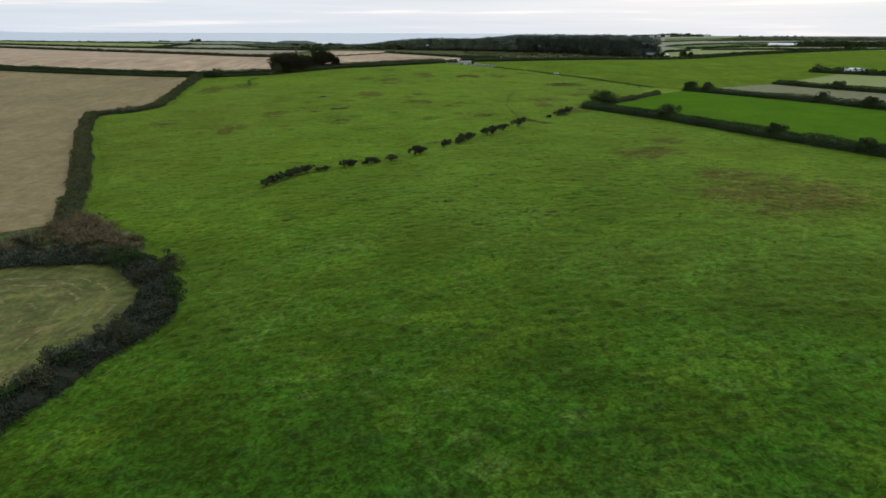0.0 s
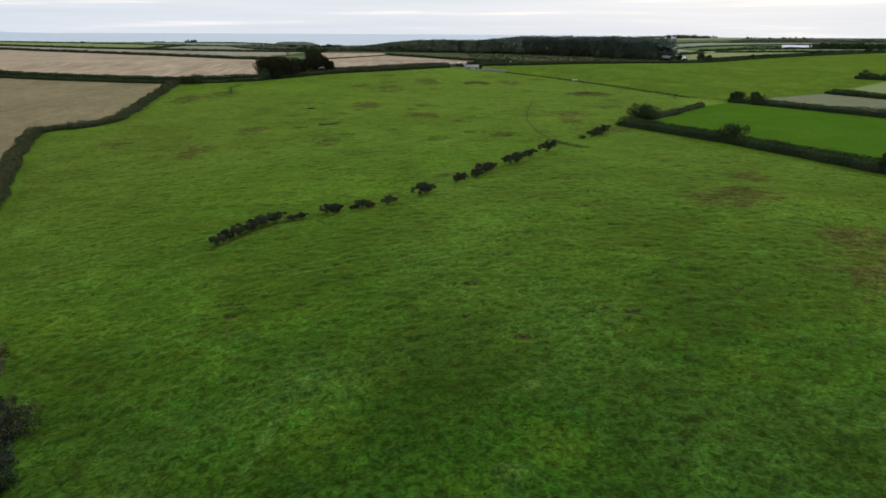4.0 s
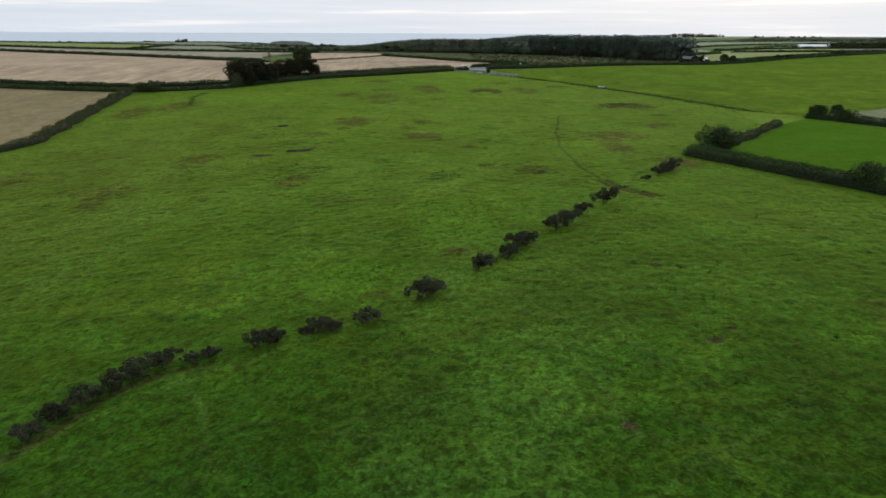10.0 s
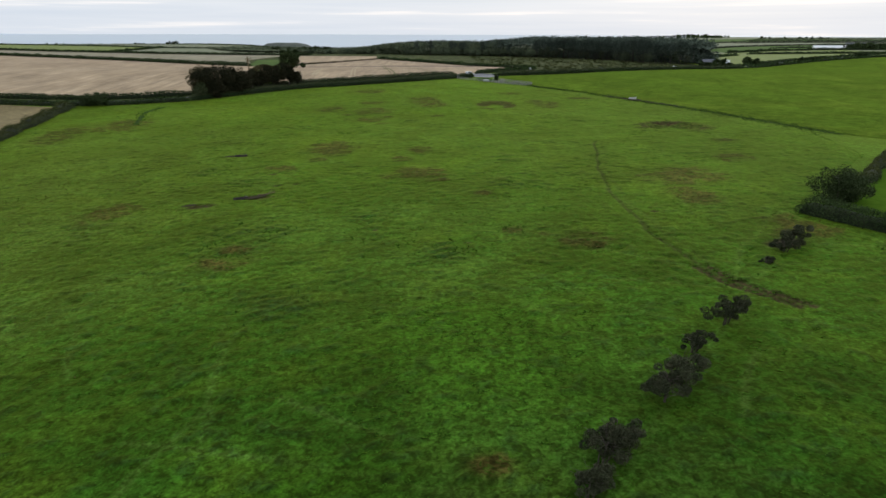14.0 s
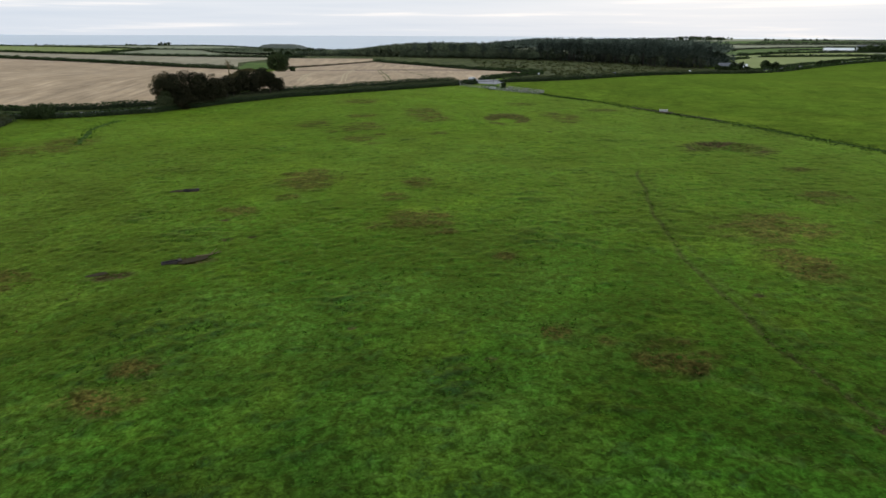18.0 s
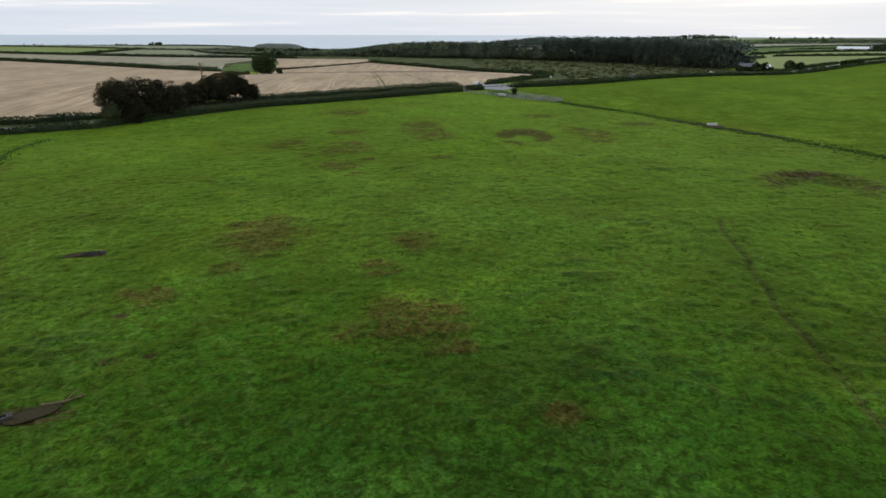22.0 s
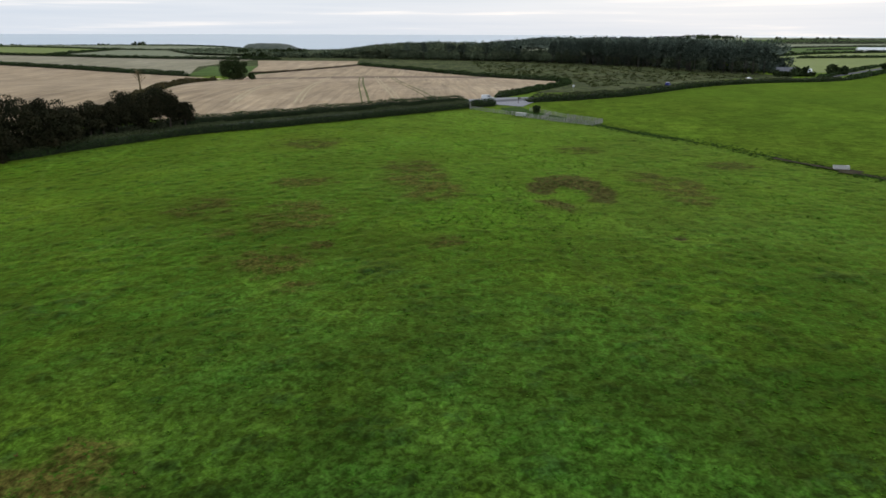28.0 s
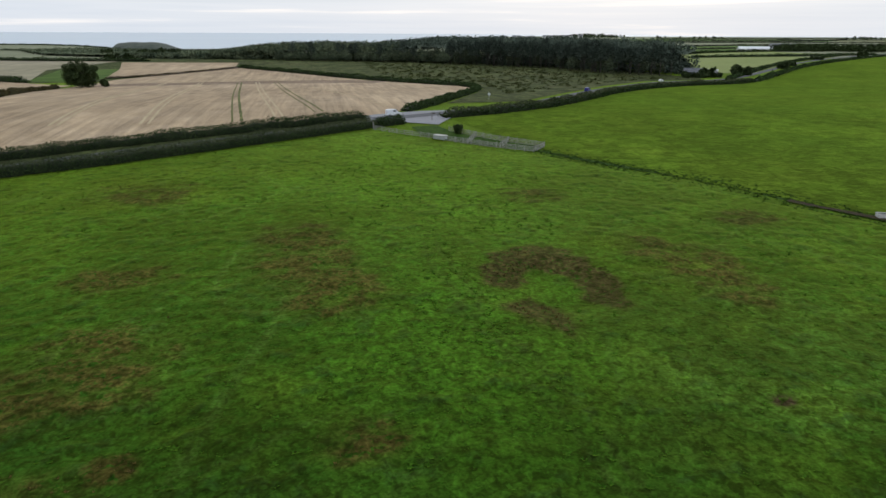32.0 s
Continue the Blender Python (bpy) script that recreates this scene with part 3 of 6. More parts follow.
# ---- ground, sea, distance ----
# dock patches (x, y, half width, half depth), stretch by stretch
DOCKS_SOUTH = [(70, 138, 17, 19), (55, 187, 7, 9), (67, 158, 7, 8), (60, 190, 9, 8), (69, 207, 5, 5), (-113, 289, 8, 10), (-82, 275, 7, 9), (-79, 263, 3.5, 5), (0, 223, 2.2, 1.8), (-12, 206, 2.1, 1.5), (57, 285, 6, 8), (20, 282, 4, 4)]
DOCKS_MIDDLE = [(-34, 372, 7.2, 11.5), (-7, 337, 7, 8), (52, 326, 10.5, 10), (47, 308, 5, 8), (9, 288.6, 1.9, 2.1), (19, 280.6, 3.2, 3.4), (14.3, 285.6, 1.4, 1.6), (6, 316, 2, 2.6), (-37, 284, 2.7, 2.5), (-38, 278, 5, 3.3),
                (78, 370, 4.5, 3.5), (-41, 345, 3, 3), (-35, 356, 3.2, 2.8), (-8, 366, 3.5, 5), (-15, 334, 2.8, 3), (-2.5, 329.5, 2.1, 2), (-43.5, 348, 3.5, 2.9), (-13, 355, 3.4, 3.5), (-70, 310, 6, 7), (70, 345, 5, 6)]
DOCKS_NORTH = [(-126, 401, 7, 20), (-114, 418, 10, 14), (-27, 445, 8, 9), (-8, 472, 7, 10), (-31, 507, 4.5, 7), (-27, 424, 6, 6), (41, 459, 6, 9), (-9, 481.5, 6, 6), (-4.5, 460, 6.5, 7.5), (-35, 507, 8.8, 7)]
DOCKS_LANE = [(-29, 468, 7, 4.5), (-37, 436, 2.5, 3), (-26.4, 427, 2.5, 3.4), (-21, 430, 2, 1.6), (-35, 425, 2.4, 1.8), (-22, 414, 3, 2), (-3.4, 430, 3.9, 3.2), (30.6, 497, 5.8, 5), (37, 468, 4, 6.5), (41, 452, 5, 6), (-45, 452, 6, 8), (58, 478, 6, 5)]
DRY_SPOTS = [(x, y, a, b, 0) for x, y, a, b in DOCKS_SOUTH + DOCKS_MIDDLE + DOCKS_NORTH + DOCKS_LANE]
# mud; the arcs at (73, 406) and (64, 399) paint the backlit pond bank's shade
MUD_AND_SHADE_SPOTS = [(-43, 319, 3.4, 1.6, 0), (-58, 364, 3, 1.2, 0), (-52.5, 313, 3, 1.5, 20), (79, 392, 3, 1.5, 0), (73, 406, 6, 1.6, 0), (64, 399, 1.6, 4, 0), (50, 276, 3, 2, 20), (80, 471, 3, 2.5, 30)]
# small bare scrapes (x, y, radius)
SCRAPES = [(3, 147, 0.9), (9.5, 159, 0.7), (34, 151, 0.8), (23, 133, 1.0), (20, 135, 0.7), (-21.5, 143, 0.8), (-31, 140, 0.7), (-30, 135, 0.7), (-19, 159, 0.7), (28, 187, 1.0), (1.5, 135, 0.6), (8.4, 128, 0.9), (39, 139, 0.7), (31, 190, 0.8),
           (-43.5, 341, 0.9), (30.8, 429.3, 1.1), (-40, 329, 0.9), (-36, 330, 0.7), (36, 297, 0.9), (1, 283, 0.6), (-15, 292, 0.6), (14, 171, 0.8), (29, 212, 1.0), (18, 212, 0.6)]
# small pale patches of short bleached grass (x, y, half width)
BLEACHED = [(-6.1, 86.2, 1.3), (1.5, 66.3, 1.2), (13.6, 59, 1.4), (4.9, 52, 2.0), (-7.4, 71.5, 1.1), (-24.3, 83.3, 1.2), (-11.3, 82.7, 1.2), (4, 101.6, 1.6), (14.2, 68.3, 1.1), (-13.8, 67.4, 1.2), (2.9, 57, 1.6), (29.8, 62.6, 1.4), (-0.7, 81.7, 1.2), (19, 84, 1.3), (-30, 101, 1.4), (8, 116, 1.5)]
LUSH_SPOTS = [(21.5, 457, 4.6, 6.5, 0), (12, 510, 20, 40, 0), (6, 445, 12, 26, 0), (0, 245, 14, 16, 0), (-16, 216, 10, 7, 30)]
RUSHY_SPOTS = [(cx, cy, r, r, 0) for cx, cy, r in ((-41, 294, 5), (-34, 294, 4), (-38, 284, 6), (20, 281, 3), (-17, 300, 3), (-2, 279, 4), (-13, 419.5, 4), (44, 413, 3), (-48, 332, 5), (-60, 345, 5), (12, 325, 4), (-25, 260, 5), (14, 352, 5), (28, 372, 4), (-70, 300, 5), (-66, 385, 5), (-50, 410, 5))]
PALE_SPOTS = [(-85, 270, 32, 70, -20), (-110, 330, 40, 90, 0), (15, 560, 50, 30, 0), (-10, 390, 30, 30, 0)]


TRACKS = [[(33.5, 268), (31.5, 287), (31, 305), (33, 323), (35, 340), (42, 372)], [(24, 337), (22, 355), (18, 380), (17, 400), (9, 450), (8, 475)]]
BANK = [(-43.5, 171.5), (-40.8, 177), (-38.2, 182), (-35, 185.8), (-30, 188)]
PATHS = [[(-64, 150), (-52, 160), (-44, 172), (-30, 186), (-14, 196), (-2, 208), (8, 219), (22, 238), (36, 256), (56, 284)], [(17, 553), (8, 520), (-4, 480), (-14, 440), (-24, 400), (-36, 360), (-42, 326)],
         [(18, 552), (34, 512), (50, 480), (74, 420)], [(-44, 317), (-50, 340), (-57, 360), (-60, 380)], [(-42, 318), (-20, 290), (4, 262), (18, 240)], [(16, 550), (-20, 525), (-50, 510), (-80, 490)]]


def far_steps(a, b, s, end):
    out, k = [], a
    while k < b:
        out.append(k)
        k += s
    out.append(b)
    while k < end:
        s *= 1.13
        k += s
        out.append(min(k, end))
    return sorted(set(out))


PASTURE = [(-44, -40), (-46, 62), (-38, 84), (-35, 97), (-45, 114), (-56, 130), (-67, 142), (-80, 156), (-91, 185), (-102, 210), (-117, 240), (-143, 297), (-134, 320), (-128, 340), (-136, 380), (-144, 429), (-142, 464), (-108, 478), (-70, 519), (-36, 538), (10, 567),
           (42, 534), (78, 472), (110, 385), (104, 345), (60, 292), (96, 207), (112, 165), (158, 40), (158, -40)]
XP = far_steps(0, 150, 4.0, 3300)
GX = [-x for x in reversed(XP[1:])] + XP
GY = [-260, -160, -100, -60] + far_steps(-40, 640, 4.0, 900)[:-1] + [900 + 22 * k for k in range(0, 60)] + [2300, 2450, 2600, 2800, 3000]
GV, GF = [], []
for gy in GY:
    for gx in GX:
        turfed = abs(gx) < 160 and 26 <= gy < 640 and all(inside(gx + a, gy + b, PASTURE) for a, b in ((-4.5, 0), (4.5, 0), (0, -4.5), (0, 4.5)))
        GV.append((gx, gy, ground(gx, gy) - (0.45 if turfed else 0.05)))
nx = len(GX)
for j in range(len(GY) - 1):
    for i in range(nx - 1):
        GF.append((j * nx + i, j * nx + i + 1, (j + 1) * nx + i + 1, (j + 1) * nx + i))
gm = mesh_of("ground", np.array(GV), np.array(GF), True)
gm.attributes.new("pale", "FLOAT", "POINT").data.foreach_set("value", [0.3] * len(GV))
gm.materials.append(M["pasture"])
gm.materials.append(M["hazed_grass"])
gm.materials.append(M["scrub_ground"])
# the farthest ground takes the haze-tinted grass
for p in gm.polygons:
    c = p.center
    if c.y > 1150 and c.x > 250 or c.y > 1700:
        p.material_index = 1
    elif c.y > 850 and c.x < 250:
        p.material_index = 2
tagged(part("ground", gm, "pasture"), "rough green pasture with rusty dock patches, rising to the lane", "pasture", kind="structure")


# ---- turf ----
def lattice(ix, iy, seed):
    h = (ix.astype(np.int64) * 374761393 + iy.astype(np.int64) * 668265263 + seed * 974634777) & 0xFFFFFFFF
    h = ((h ^ (h >> 13)) * 1274126177) & 0xFFFFFFFF
    return ((h ^ (h >> 16)) & 0xFFFF) / 65535.0


def value_noise(x, y, seed, octaves=3):
    """Smooth noise from 0 to 1 over arrays of places."""
    total, amp, norm = 0.0, 1.0, 0.0
    for o in range(octaves):
        xi, yi = np.floor(x), np.floor(y)
        fx, fy = x - xi, y - yi
        fx, fy = fx * fx * (3 - 2 * fx), fy * fy * (3 - 2 * fy)
        a, b = lattice(xi, yi, seed + o), lattice(xi + 1, yi, seed + o)
        c, d = lattice(xi, yi + 1, seed + o), lattice(xi + 1, yi + 1, seed + o)
        total = total + amp * ((a * (1 - fx) + b * fx) * (1 - fy) + (c * (1 - fx) + d * fx) * fy)
        norm += amp
        amp *= 0.5
        x, y = x * 2.03 + 17.1, y * 2.03 + 9.7
    return total / norm


def mounds(x, y, cell, seed):
    """Rounded tussocks, one to a cell: 1 at the middle of each, 0 between them."""
    best = np.full(x.shape, 9.0)
    xi, yi = np.floor(x / cell), np.floor(y / cell)
    for dx in (-1, 0, 1):
        for dy in (-1, 0, 1):
            cx, cy = xi + dx, yi + dy
            px, py = (cx + lattice(cx, cy, seed)) * cell, (cy + lattice(cx, cy, seed + 5)) * cell
            r = 0.55 + 0.6 * lattice(cx, cy, seed + 9)
            best = np.minimum(best, np.hypot(x - px, y - py) / (cell * r))
    return np.clip(1 - best * best, 0, 1)


def ramp(a, b, v):
    k = np.clip((v - a) / (b - a), 0, 1)
    return k * k * (3 - 2 * k)


def blots(x, y, spots, soft=0.5):
    """How far each place lies within any of the oval spots."""
    out, wob = np.zeros(x.shape), 0.5 * (value_noise(x * 0.16, y * 0.16, 31) - 0.5)
    for sx, sy, a, b, turn in spots:
        c, q = math.cos(radians(turn)), math.sin(radians(turn))
        u, v = (c * (x - sx) + q * (y - sy)) / a, (-q * (x - sx) + c * (y - sy)) / b
        out = np.maximum(out, 1 - ramp(1 - soft, 1 + soft, np.hypot(u, v) + wob))
    return out


def land(x, y):
    """ground() over arrays, south of the lane."""
    u = 120 * np.tanh(x / 120)
    z = -2.3 + 0.0955 * u + 0.0052 * y - 0.00004 * u * u - 0.00018 * u * y + 0.0000274 * y * y
    for hx, hy, hr, hd in HOLLOWS:
        z = z - hd * (1 - ramp(0.55, 1.25, np.hypot(x - hx, y - hy) / hr))
    return z


def inside_many(x, y, poly):
    hit = np.zeros(x.shape, bool)
    for (xi, yi), (xk, yk) in zip(poly, poly[-1:] + poly[:-1]):
        if yi != yk:
            hit ^= ((yi > y) != (yk > y)) & (x < (xk - xi) * (y - yi) / (yk - yi) + xi)
    return hit


STEP, X0, Y0 = 0.5, -150.0, 20.0
TX, TY = np.meshgrid(np.arange(X0, 115, STEP), np.arange(Y0, 572, STEP))
ox, oy = TX + 1.6 * (value_noise(TX * 0.35, TY * 0.35, 3) - 0.5), TY + 1.6 * (value_noise(TX * 0.35, TY * 0.35, 4) - 0.5)
coarse = ramp(0.3, 0.62, value_noise(TX * 0.045, TY * 0.045, 11))
tussock = mounds(ox, oy, 1.5, 21)
# docks grow in broken crescents inside their patches
patch = blots(TX, TY, DRY_SPOTS, 0.55)
broken = value_noise(ox * 0.36, oy * 0.52, 41, 4)
dry_dim = (0.28 * patch + 0.6 * ramp(0.0, 0.2, broken - 0.74 + 0.42 * patch)) * ramp(0.05, 0.35, patch)
# the rusty horseshoe round the hollow, and the pond hollow's earth rim with its shade painted in
RINGS = ((20.6, 457.5, 5.8, 9.6, ((-60, 170), (-150, -98)), 0.0, 0.36), (72, 396.5, 9.0, 9.0, ((-70, 160), (-180, -160)), 0.15, 0.34))
rim = np.zeros(TX.shape)
for cx, cy, ra, rb, arcs, rest, wide in RINGS:
    d, ang = np.hypot((TX - cx) / ra, (TY - cy) / rb), np.degrees(np.arctan2(TY - cy, TX - cx))
    gap = np.full(TX.shape, rest)
    for lo, hi in arcs:
        gap = np.maximum(gap, ramp(lo - 8, lo + 8, ang) * (1 - ramp(hi - 8, hi + 8, ang)))
    rim = np.maximum(rim, gap * (1 - ramp(wide * 0.6, wide * 1.5, np.abs(d - 1.0) + 0.5 * (value_noise(TX * 0.5, TY * 0.5, 7) - 0.5))))
# olive west slope, with darkening from lens vignetting put into the same tint
dry_dim = np.maximum(dry_dim, 0.24 * blots(TX, TY, [(-100, 285, 42, 120, -10)], 0.6) * (0.4 + value_noise(TX * 0.2, TY * 0.2, 91)))
dry_dim = np.maximum(dry_dim, rim * np.where(TX < 50, 0.85, 0.5))
mud = 0.55 * ramp(0.35, 0.75, rim) * (TX < 50) + blots(TX, TY, MUD_AND_SHADE_SPOTS + [(x, y, r, r * 0.8, 0) for x, y, r in SCRAPES], 0.4)
lush = blots(TX, TY, LUSH_SPOTS, 0.6) * 0.8
straw = 0.6 * blots(TX, TY, [(75, 140, 14, 15, 0), (60, 188, 6, 5, 0), (50, 326, 6, 6, 0), (-34, 372, 4, 7, 0)], 0.7) * ramp(0.4, 0.62, value_noise(ox * 0.3, oy * 0.5, 95, 4))
# rushes, and the shaded pond rim painted in the same dark tone
rushy_shade = 0.8 * rim * (TX > 50) + blots(TX, TY, RUSHY_SPOTS, 0.7) * ramp(0.38, 0.6, broken) + 0.55 * ramp(0.62, 0.72, value_noise(ox * 0.5, oy * 0.6, 51, 3))
pale = 0.4 * blots(TX, TY, PALE_SPOTS, 0.7) + 0.35 * ramp(0.55, 0.75, value_noise(TX * 0.03, TY * 0.03, 61)) + 0.9 * blots(TX, TY, [(x, y, r, r * 0.8, 20) for x, y, r in BLEACHED], 0.5)


def tread(line, wide, amount, sheet):
    """Lays a worn line into one of the turf's sheets."""
    for p in resample(rounded(line, 3), 0.2):
        p = p + Vector((1.6 * noise.noise((p.x * 0.09, p.y * 0.09, 2.0)), 0))
        for a in (-1, 0, 1):
            for b in (-1, 0, 1):
                i, j = round((p.x - X0) / STEP) + a, round((p.y - Y0) / STEP) + b
                if 0 <= j < sheet.shape[0] and 0 <= i < sheet.shape[1]:
                    k = 1 - smooth(wide * 0.5, wide * 0.5 + 0.5, math.hypot(X0 + i * STEP - p.x, Y0 + j * STEP - p.y))
                    sheet[j, i] = max(sheet[j, i], amount * k)


# wheel tracks and the paths that flocks have trodden
worn, trail = np.zeros(TX.shape), np.zeros(TX.shape)
for line in TRACKS:
    for off in (0, 1.9):
        tread([(a + off, b) for a, b in line], 0.3, 0.85 if off == 0 and line[0][0] > 30 else 0.25, worn)
for off in (0, 1.8):
    tread([(33 + off, 267), (35 + off, 262), (37.5 + off, 256), (39.5 + off, 252)], 0.8, 1.3, worn)
tread(BANK, 1.0, 0.8, worn)
for line in PATHS:
    tread(line, 0.8, 0.45, trail)
rng = np.random.default_rng(19)
for k in range(190):
    px, py = rng.uniform(-120, 105), 40 + 500 * rng.random()
    a, ln = rng.normal() * 0.55 + (0.5 if rng.random() < 0.5 else -0.5), rng.uniform(10, 45)
    bend = rng.normal() * 0.2
    tread([(px + ln * q * math.sin(a + bend * q), py + ln * q * math.cos(a + bend * q)) for q in (0, 0.33, 0.66, 1.0)], 0.3, rng.uniform(0.3, 0.75), trail)
smoothness = 1 - 0.65 * lush - 0.5 * np.maximum(trail, worn) - 0.6 * mud
rise = tussock * (0.06 + 0.1 * coarse) * smoothness + 0.22 * (value_noise(TX * 0.22, TY * 0.22, 71) - 0.5)
rise += 0.2 * dry_dim * value_noise(ox * 1.1, oy * 1.1, 81) + 0.22 * np.clip(rushy_shade, 0, 1) * tussock - 0.1 * worn - 0.08 * mud
keep = inside_many(TX, TY, PASTURE)
near_edge = keep.astype(float)
for _ in range(3):
    for axis in (0, 1):
        near_edge = (np.roll(near_edge, 2, axis) + np.roll(near_edge, 1, axis) + near_edge + np.roll(near_edge, -1, axis) + np.roll(near_edge, -2, axis)) / 5
inner_turf = ramp(0.62, 0.98, near_edge)
rise = rise * inner_turf - 0.2 * (1 - inner_turf)
cells = keep[:-1, :-1] & keep[1:, :-1] & keep[:-1, 1:] & keep[1:, 1:]
idx = np.arange(TX.size).reshape(TX.shape)
quads = np.stack([idx[:-1, :-1][cells], idx[:-1, 1:][cells], idx[1:, 1:][cells], idx[1:, :-1][cells]], 1)
used_v, flat = np.unique(quads, return_inverse=True)
co = np.stack([TX, TY, land(TX, TY) + rise], -1).reshape(-1, 3)[used_v]
turf = mesh_of("turf", co, flat.reshape(-1, 4), True)
for key, vals in (("dry_dim", dry_dim), ("straw", straw), ("mud", np.clip(np.maximum(mud, 0.75 * worn), 0, 1)), ("lush", lush), ("rushy_shade", np.clip(rushy_shade, 0, 1)), ("pale", np.clip(np.maximum(pale, trail), 0, 1))):
    turf.attributes.new(key, "FLOAT", "POINT").data.foreach_set("value", vals.ravel()[used_v].astype(np.float32))
tagged(part("turf", turf, "pasture"), "tussocky green pasture with rusty dock patches and trodden paths", "pasture", kind="structure")

SV, SF = [], []
for j in range(14):
    r = 1500 + (4800 - 1500) * j / 13
    for i in range(61):
        a = radians(-62 + 124 * i / 60)
        SV.append((r * math.sin(a), 150 + r * math.cos(a), -75 + 82 * (j / 13)))
for j in range(13):
    for i in range(60):
        SF.append((j * 61 + i, j * 61 + i + 1, (j + 1) * 61 + i + 1, (j + 1) * 61 + i))
sea_me = mesh_of("water", SV, SF, True)
for p in sea_me.polygons:
    if p.normal.z < 0:
        p.flip()
tagged(part("water", sea_me, "sea"), "pale grey calm sea reaching the horizon", "sea", kind="structure")

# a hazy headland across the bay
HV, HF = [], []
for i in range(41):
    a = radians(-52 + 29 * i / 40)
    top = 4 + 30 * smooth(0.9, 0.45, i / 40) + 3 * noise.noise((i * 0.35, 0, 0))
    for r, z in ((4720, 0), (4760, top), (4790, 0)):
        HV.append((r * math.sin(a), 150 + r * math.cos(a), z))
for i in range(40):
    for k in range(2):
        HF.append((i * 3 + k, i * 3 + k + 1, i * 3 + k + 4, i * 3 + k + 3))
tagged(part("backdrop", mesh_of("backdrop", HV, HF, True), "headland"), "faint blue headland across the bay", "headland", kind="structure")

# ---- fields ----
HEDGE_C = [(-80, 147), (-85, 157), (-95, 184), (-106, 208), (-124, 245), (-148, 301), (-153, 316), (-138, 325), (-132, 340), (-140, 380), (-148, 429), (-153, 462)]
LANE_IN = [(-420, 545), (-310, 507), (-245, 486), (-174, 470), (-142, 467), (-110, 481), (-71, 521.5), (-54, 529), (-36, 540), (-13, 555), (9, 571)]
LANE_OUT = [(-420, 560), (-310, 522), (-240, 500), (-175, 486), (-140, 486), (-112, 500), (-78, 534), (-45, 553), (-28, 563), (8, 584)]
STUB_E = [(22, 603), (33, 622), (64, 697), (76, 735), (73, 765), (46, 812), (10, 868), (-66, 996)]
DIAG = [(-106, 568), (-109, 586), (-113, 612), (-118, 645), (-133, 730), (-137, 782)]
ROAD_S = [(31, 587), (55, 601), (82, 625), (141, 708), (192, 751), (241, 769), (262, 786)]
ROAD_S2 = [(268, 792), (452, 994), (684, 1186), (900, 1330)]
FAR1 = [(-179, 856), (-340, 985), (-560, 1130), (-900, 1370)]
FAR2 = [(-170, 1150), (-385, 1215), (-620, 1330), (-980, 1560)]
K1 = [(62, 294), (84, 252), (100, 207), (114, 171), (140, 105), (170, 40)]
K1N = [(70, 298), (84, 313), (108, 343)]
K2 = [(127, 360), (150, 322), (164, 298), (176, 266), (215, 190), (270, 90)]
K3 = [(190, 397), (205, 366), (219, 341), (270, 260), (340, 160)]

field("ripe_field", [(-64, 124)] + HEDGE_C + LANE_IN[:3][::-1] + [(-420, 545), (-420, 124)], "crop", "buff field of ripe cereal inside hedges", 10)
field("mown_field", [(-120, 120), (-60, 120), (-49, 111), (-44, 100), (-44, 88), (-47, 76), (-52, 50), (-56, 40), (-62, 0), (-220, 0), (-220, 120)], "mown", "mown pale green meadow with curved swathes", 6)
field("stubble_field", [(-112, 503), (-104, 560), (-110, 586), (-114, 612), (-120, 645), (-135, 730), (-142, 820), (-179, 853), (-340, 982), (-560, 1127), (-900, 1366), (-900, 800), (-420, 563), (-310, 524), (-240, 502), (-175, 488), (-140, 488)],
      "stubble", "pale straw stubble field beyond the lane", 14, 0.1)
field("stubble_field", [(-179, 860), (-340, 989), (-560, 1134), (-900, 1374), (-980, 1555), (-620, 1326), (-385, 1211), (-200, 1152), (-215, 1000)], "faded_stubble", "strip of pale straw stubble between hedges", 20, 0.15)
field("stubble_field", [(-78, 538), (-45, 556), (-28, 566), (8, 587), (18, 600), (31, 623), (62, 698), (74, 736), (71, 764), (44, 810), (8, 864), (-66, 992), (-130, 868), (-137, 822), (-134, 782), (-131, 730), (-116, 645), (-111, 612), (-107, 586), (-100, 556)],
      "stubble", "straw stubble field with tractor lines beside the lane", 9, 0.1)
field("stubble_field", [(-142, 880), (-70, 1004), (-76, 1088), (-190, 1130), (-160, 1000)], "stubble", "small straw stubble field by the wood", 14, 0.12)
field("grass_field", [(-182, 866), (-148, 850), (-140, 880), (-160, 1000), (-205, 1000)], "far_green", "small green paddock beside a big tree", 12, 0.18)
field("grass_field", [(-205, 1158), (-385, 1219), (-500, 1275), (-520, 1560), (-300, 1500), (-225, 1300)], "hazed_grass", "hazy grey-green grass field near the sea", 24, 0.2)
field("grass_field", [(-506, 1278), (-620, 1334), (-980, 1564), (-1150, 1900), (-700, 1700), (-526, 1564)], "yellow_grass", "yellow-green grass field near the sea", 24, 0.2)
field("grass_field", [(-305, 1506), (-700, 1706), (-1150, 1906), (-1500, 2150), (-700, 2050), (-360, 1750)], "hazed_grass", "hazy pale grey-green field on the coast", 30, 0.25)
field("meadow_field", [(44, 539), (80, 475), (100, 430), (117, 378), (130, 362), (190, 400), (276, 486), (420, 560), (900, 720), (1300, 900), (905, 1325), (684, 1182), (452, 990), (266, 788), (241, 767), (192, 749), (141, 705), (82, 622), (55, 598), (32, 585)],
      "meadow", "smooth green grass field falling to the road", 9, 0.06)
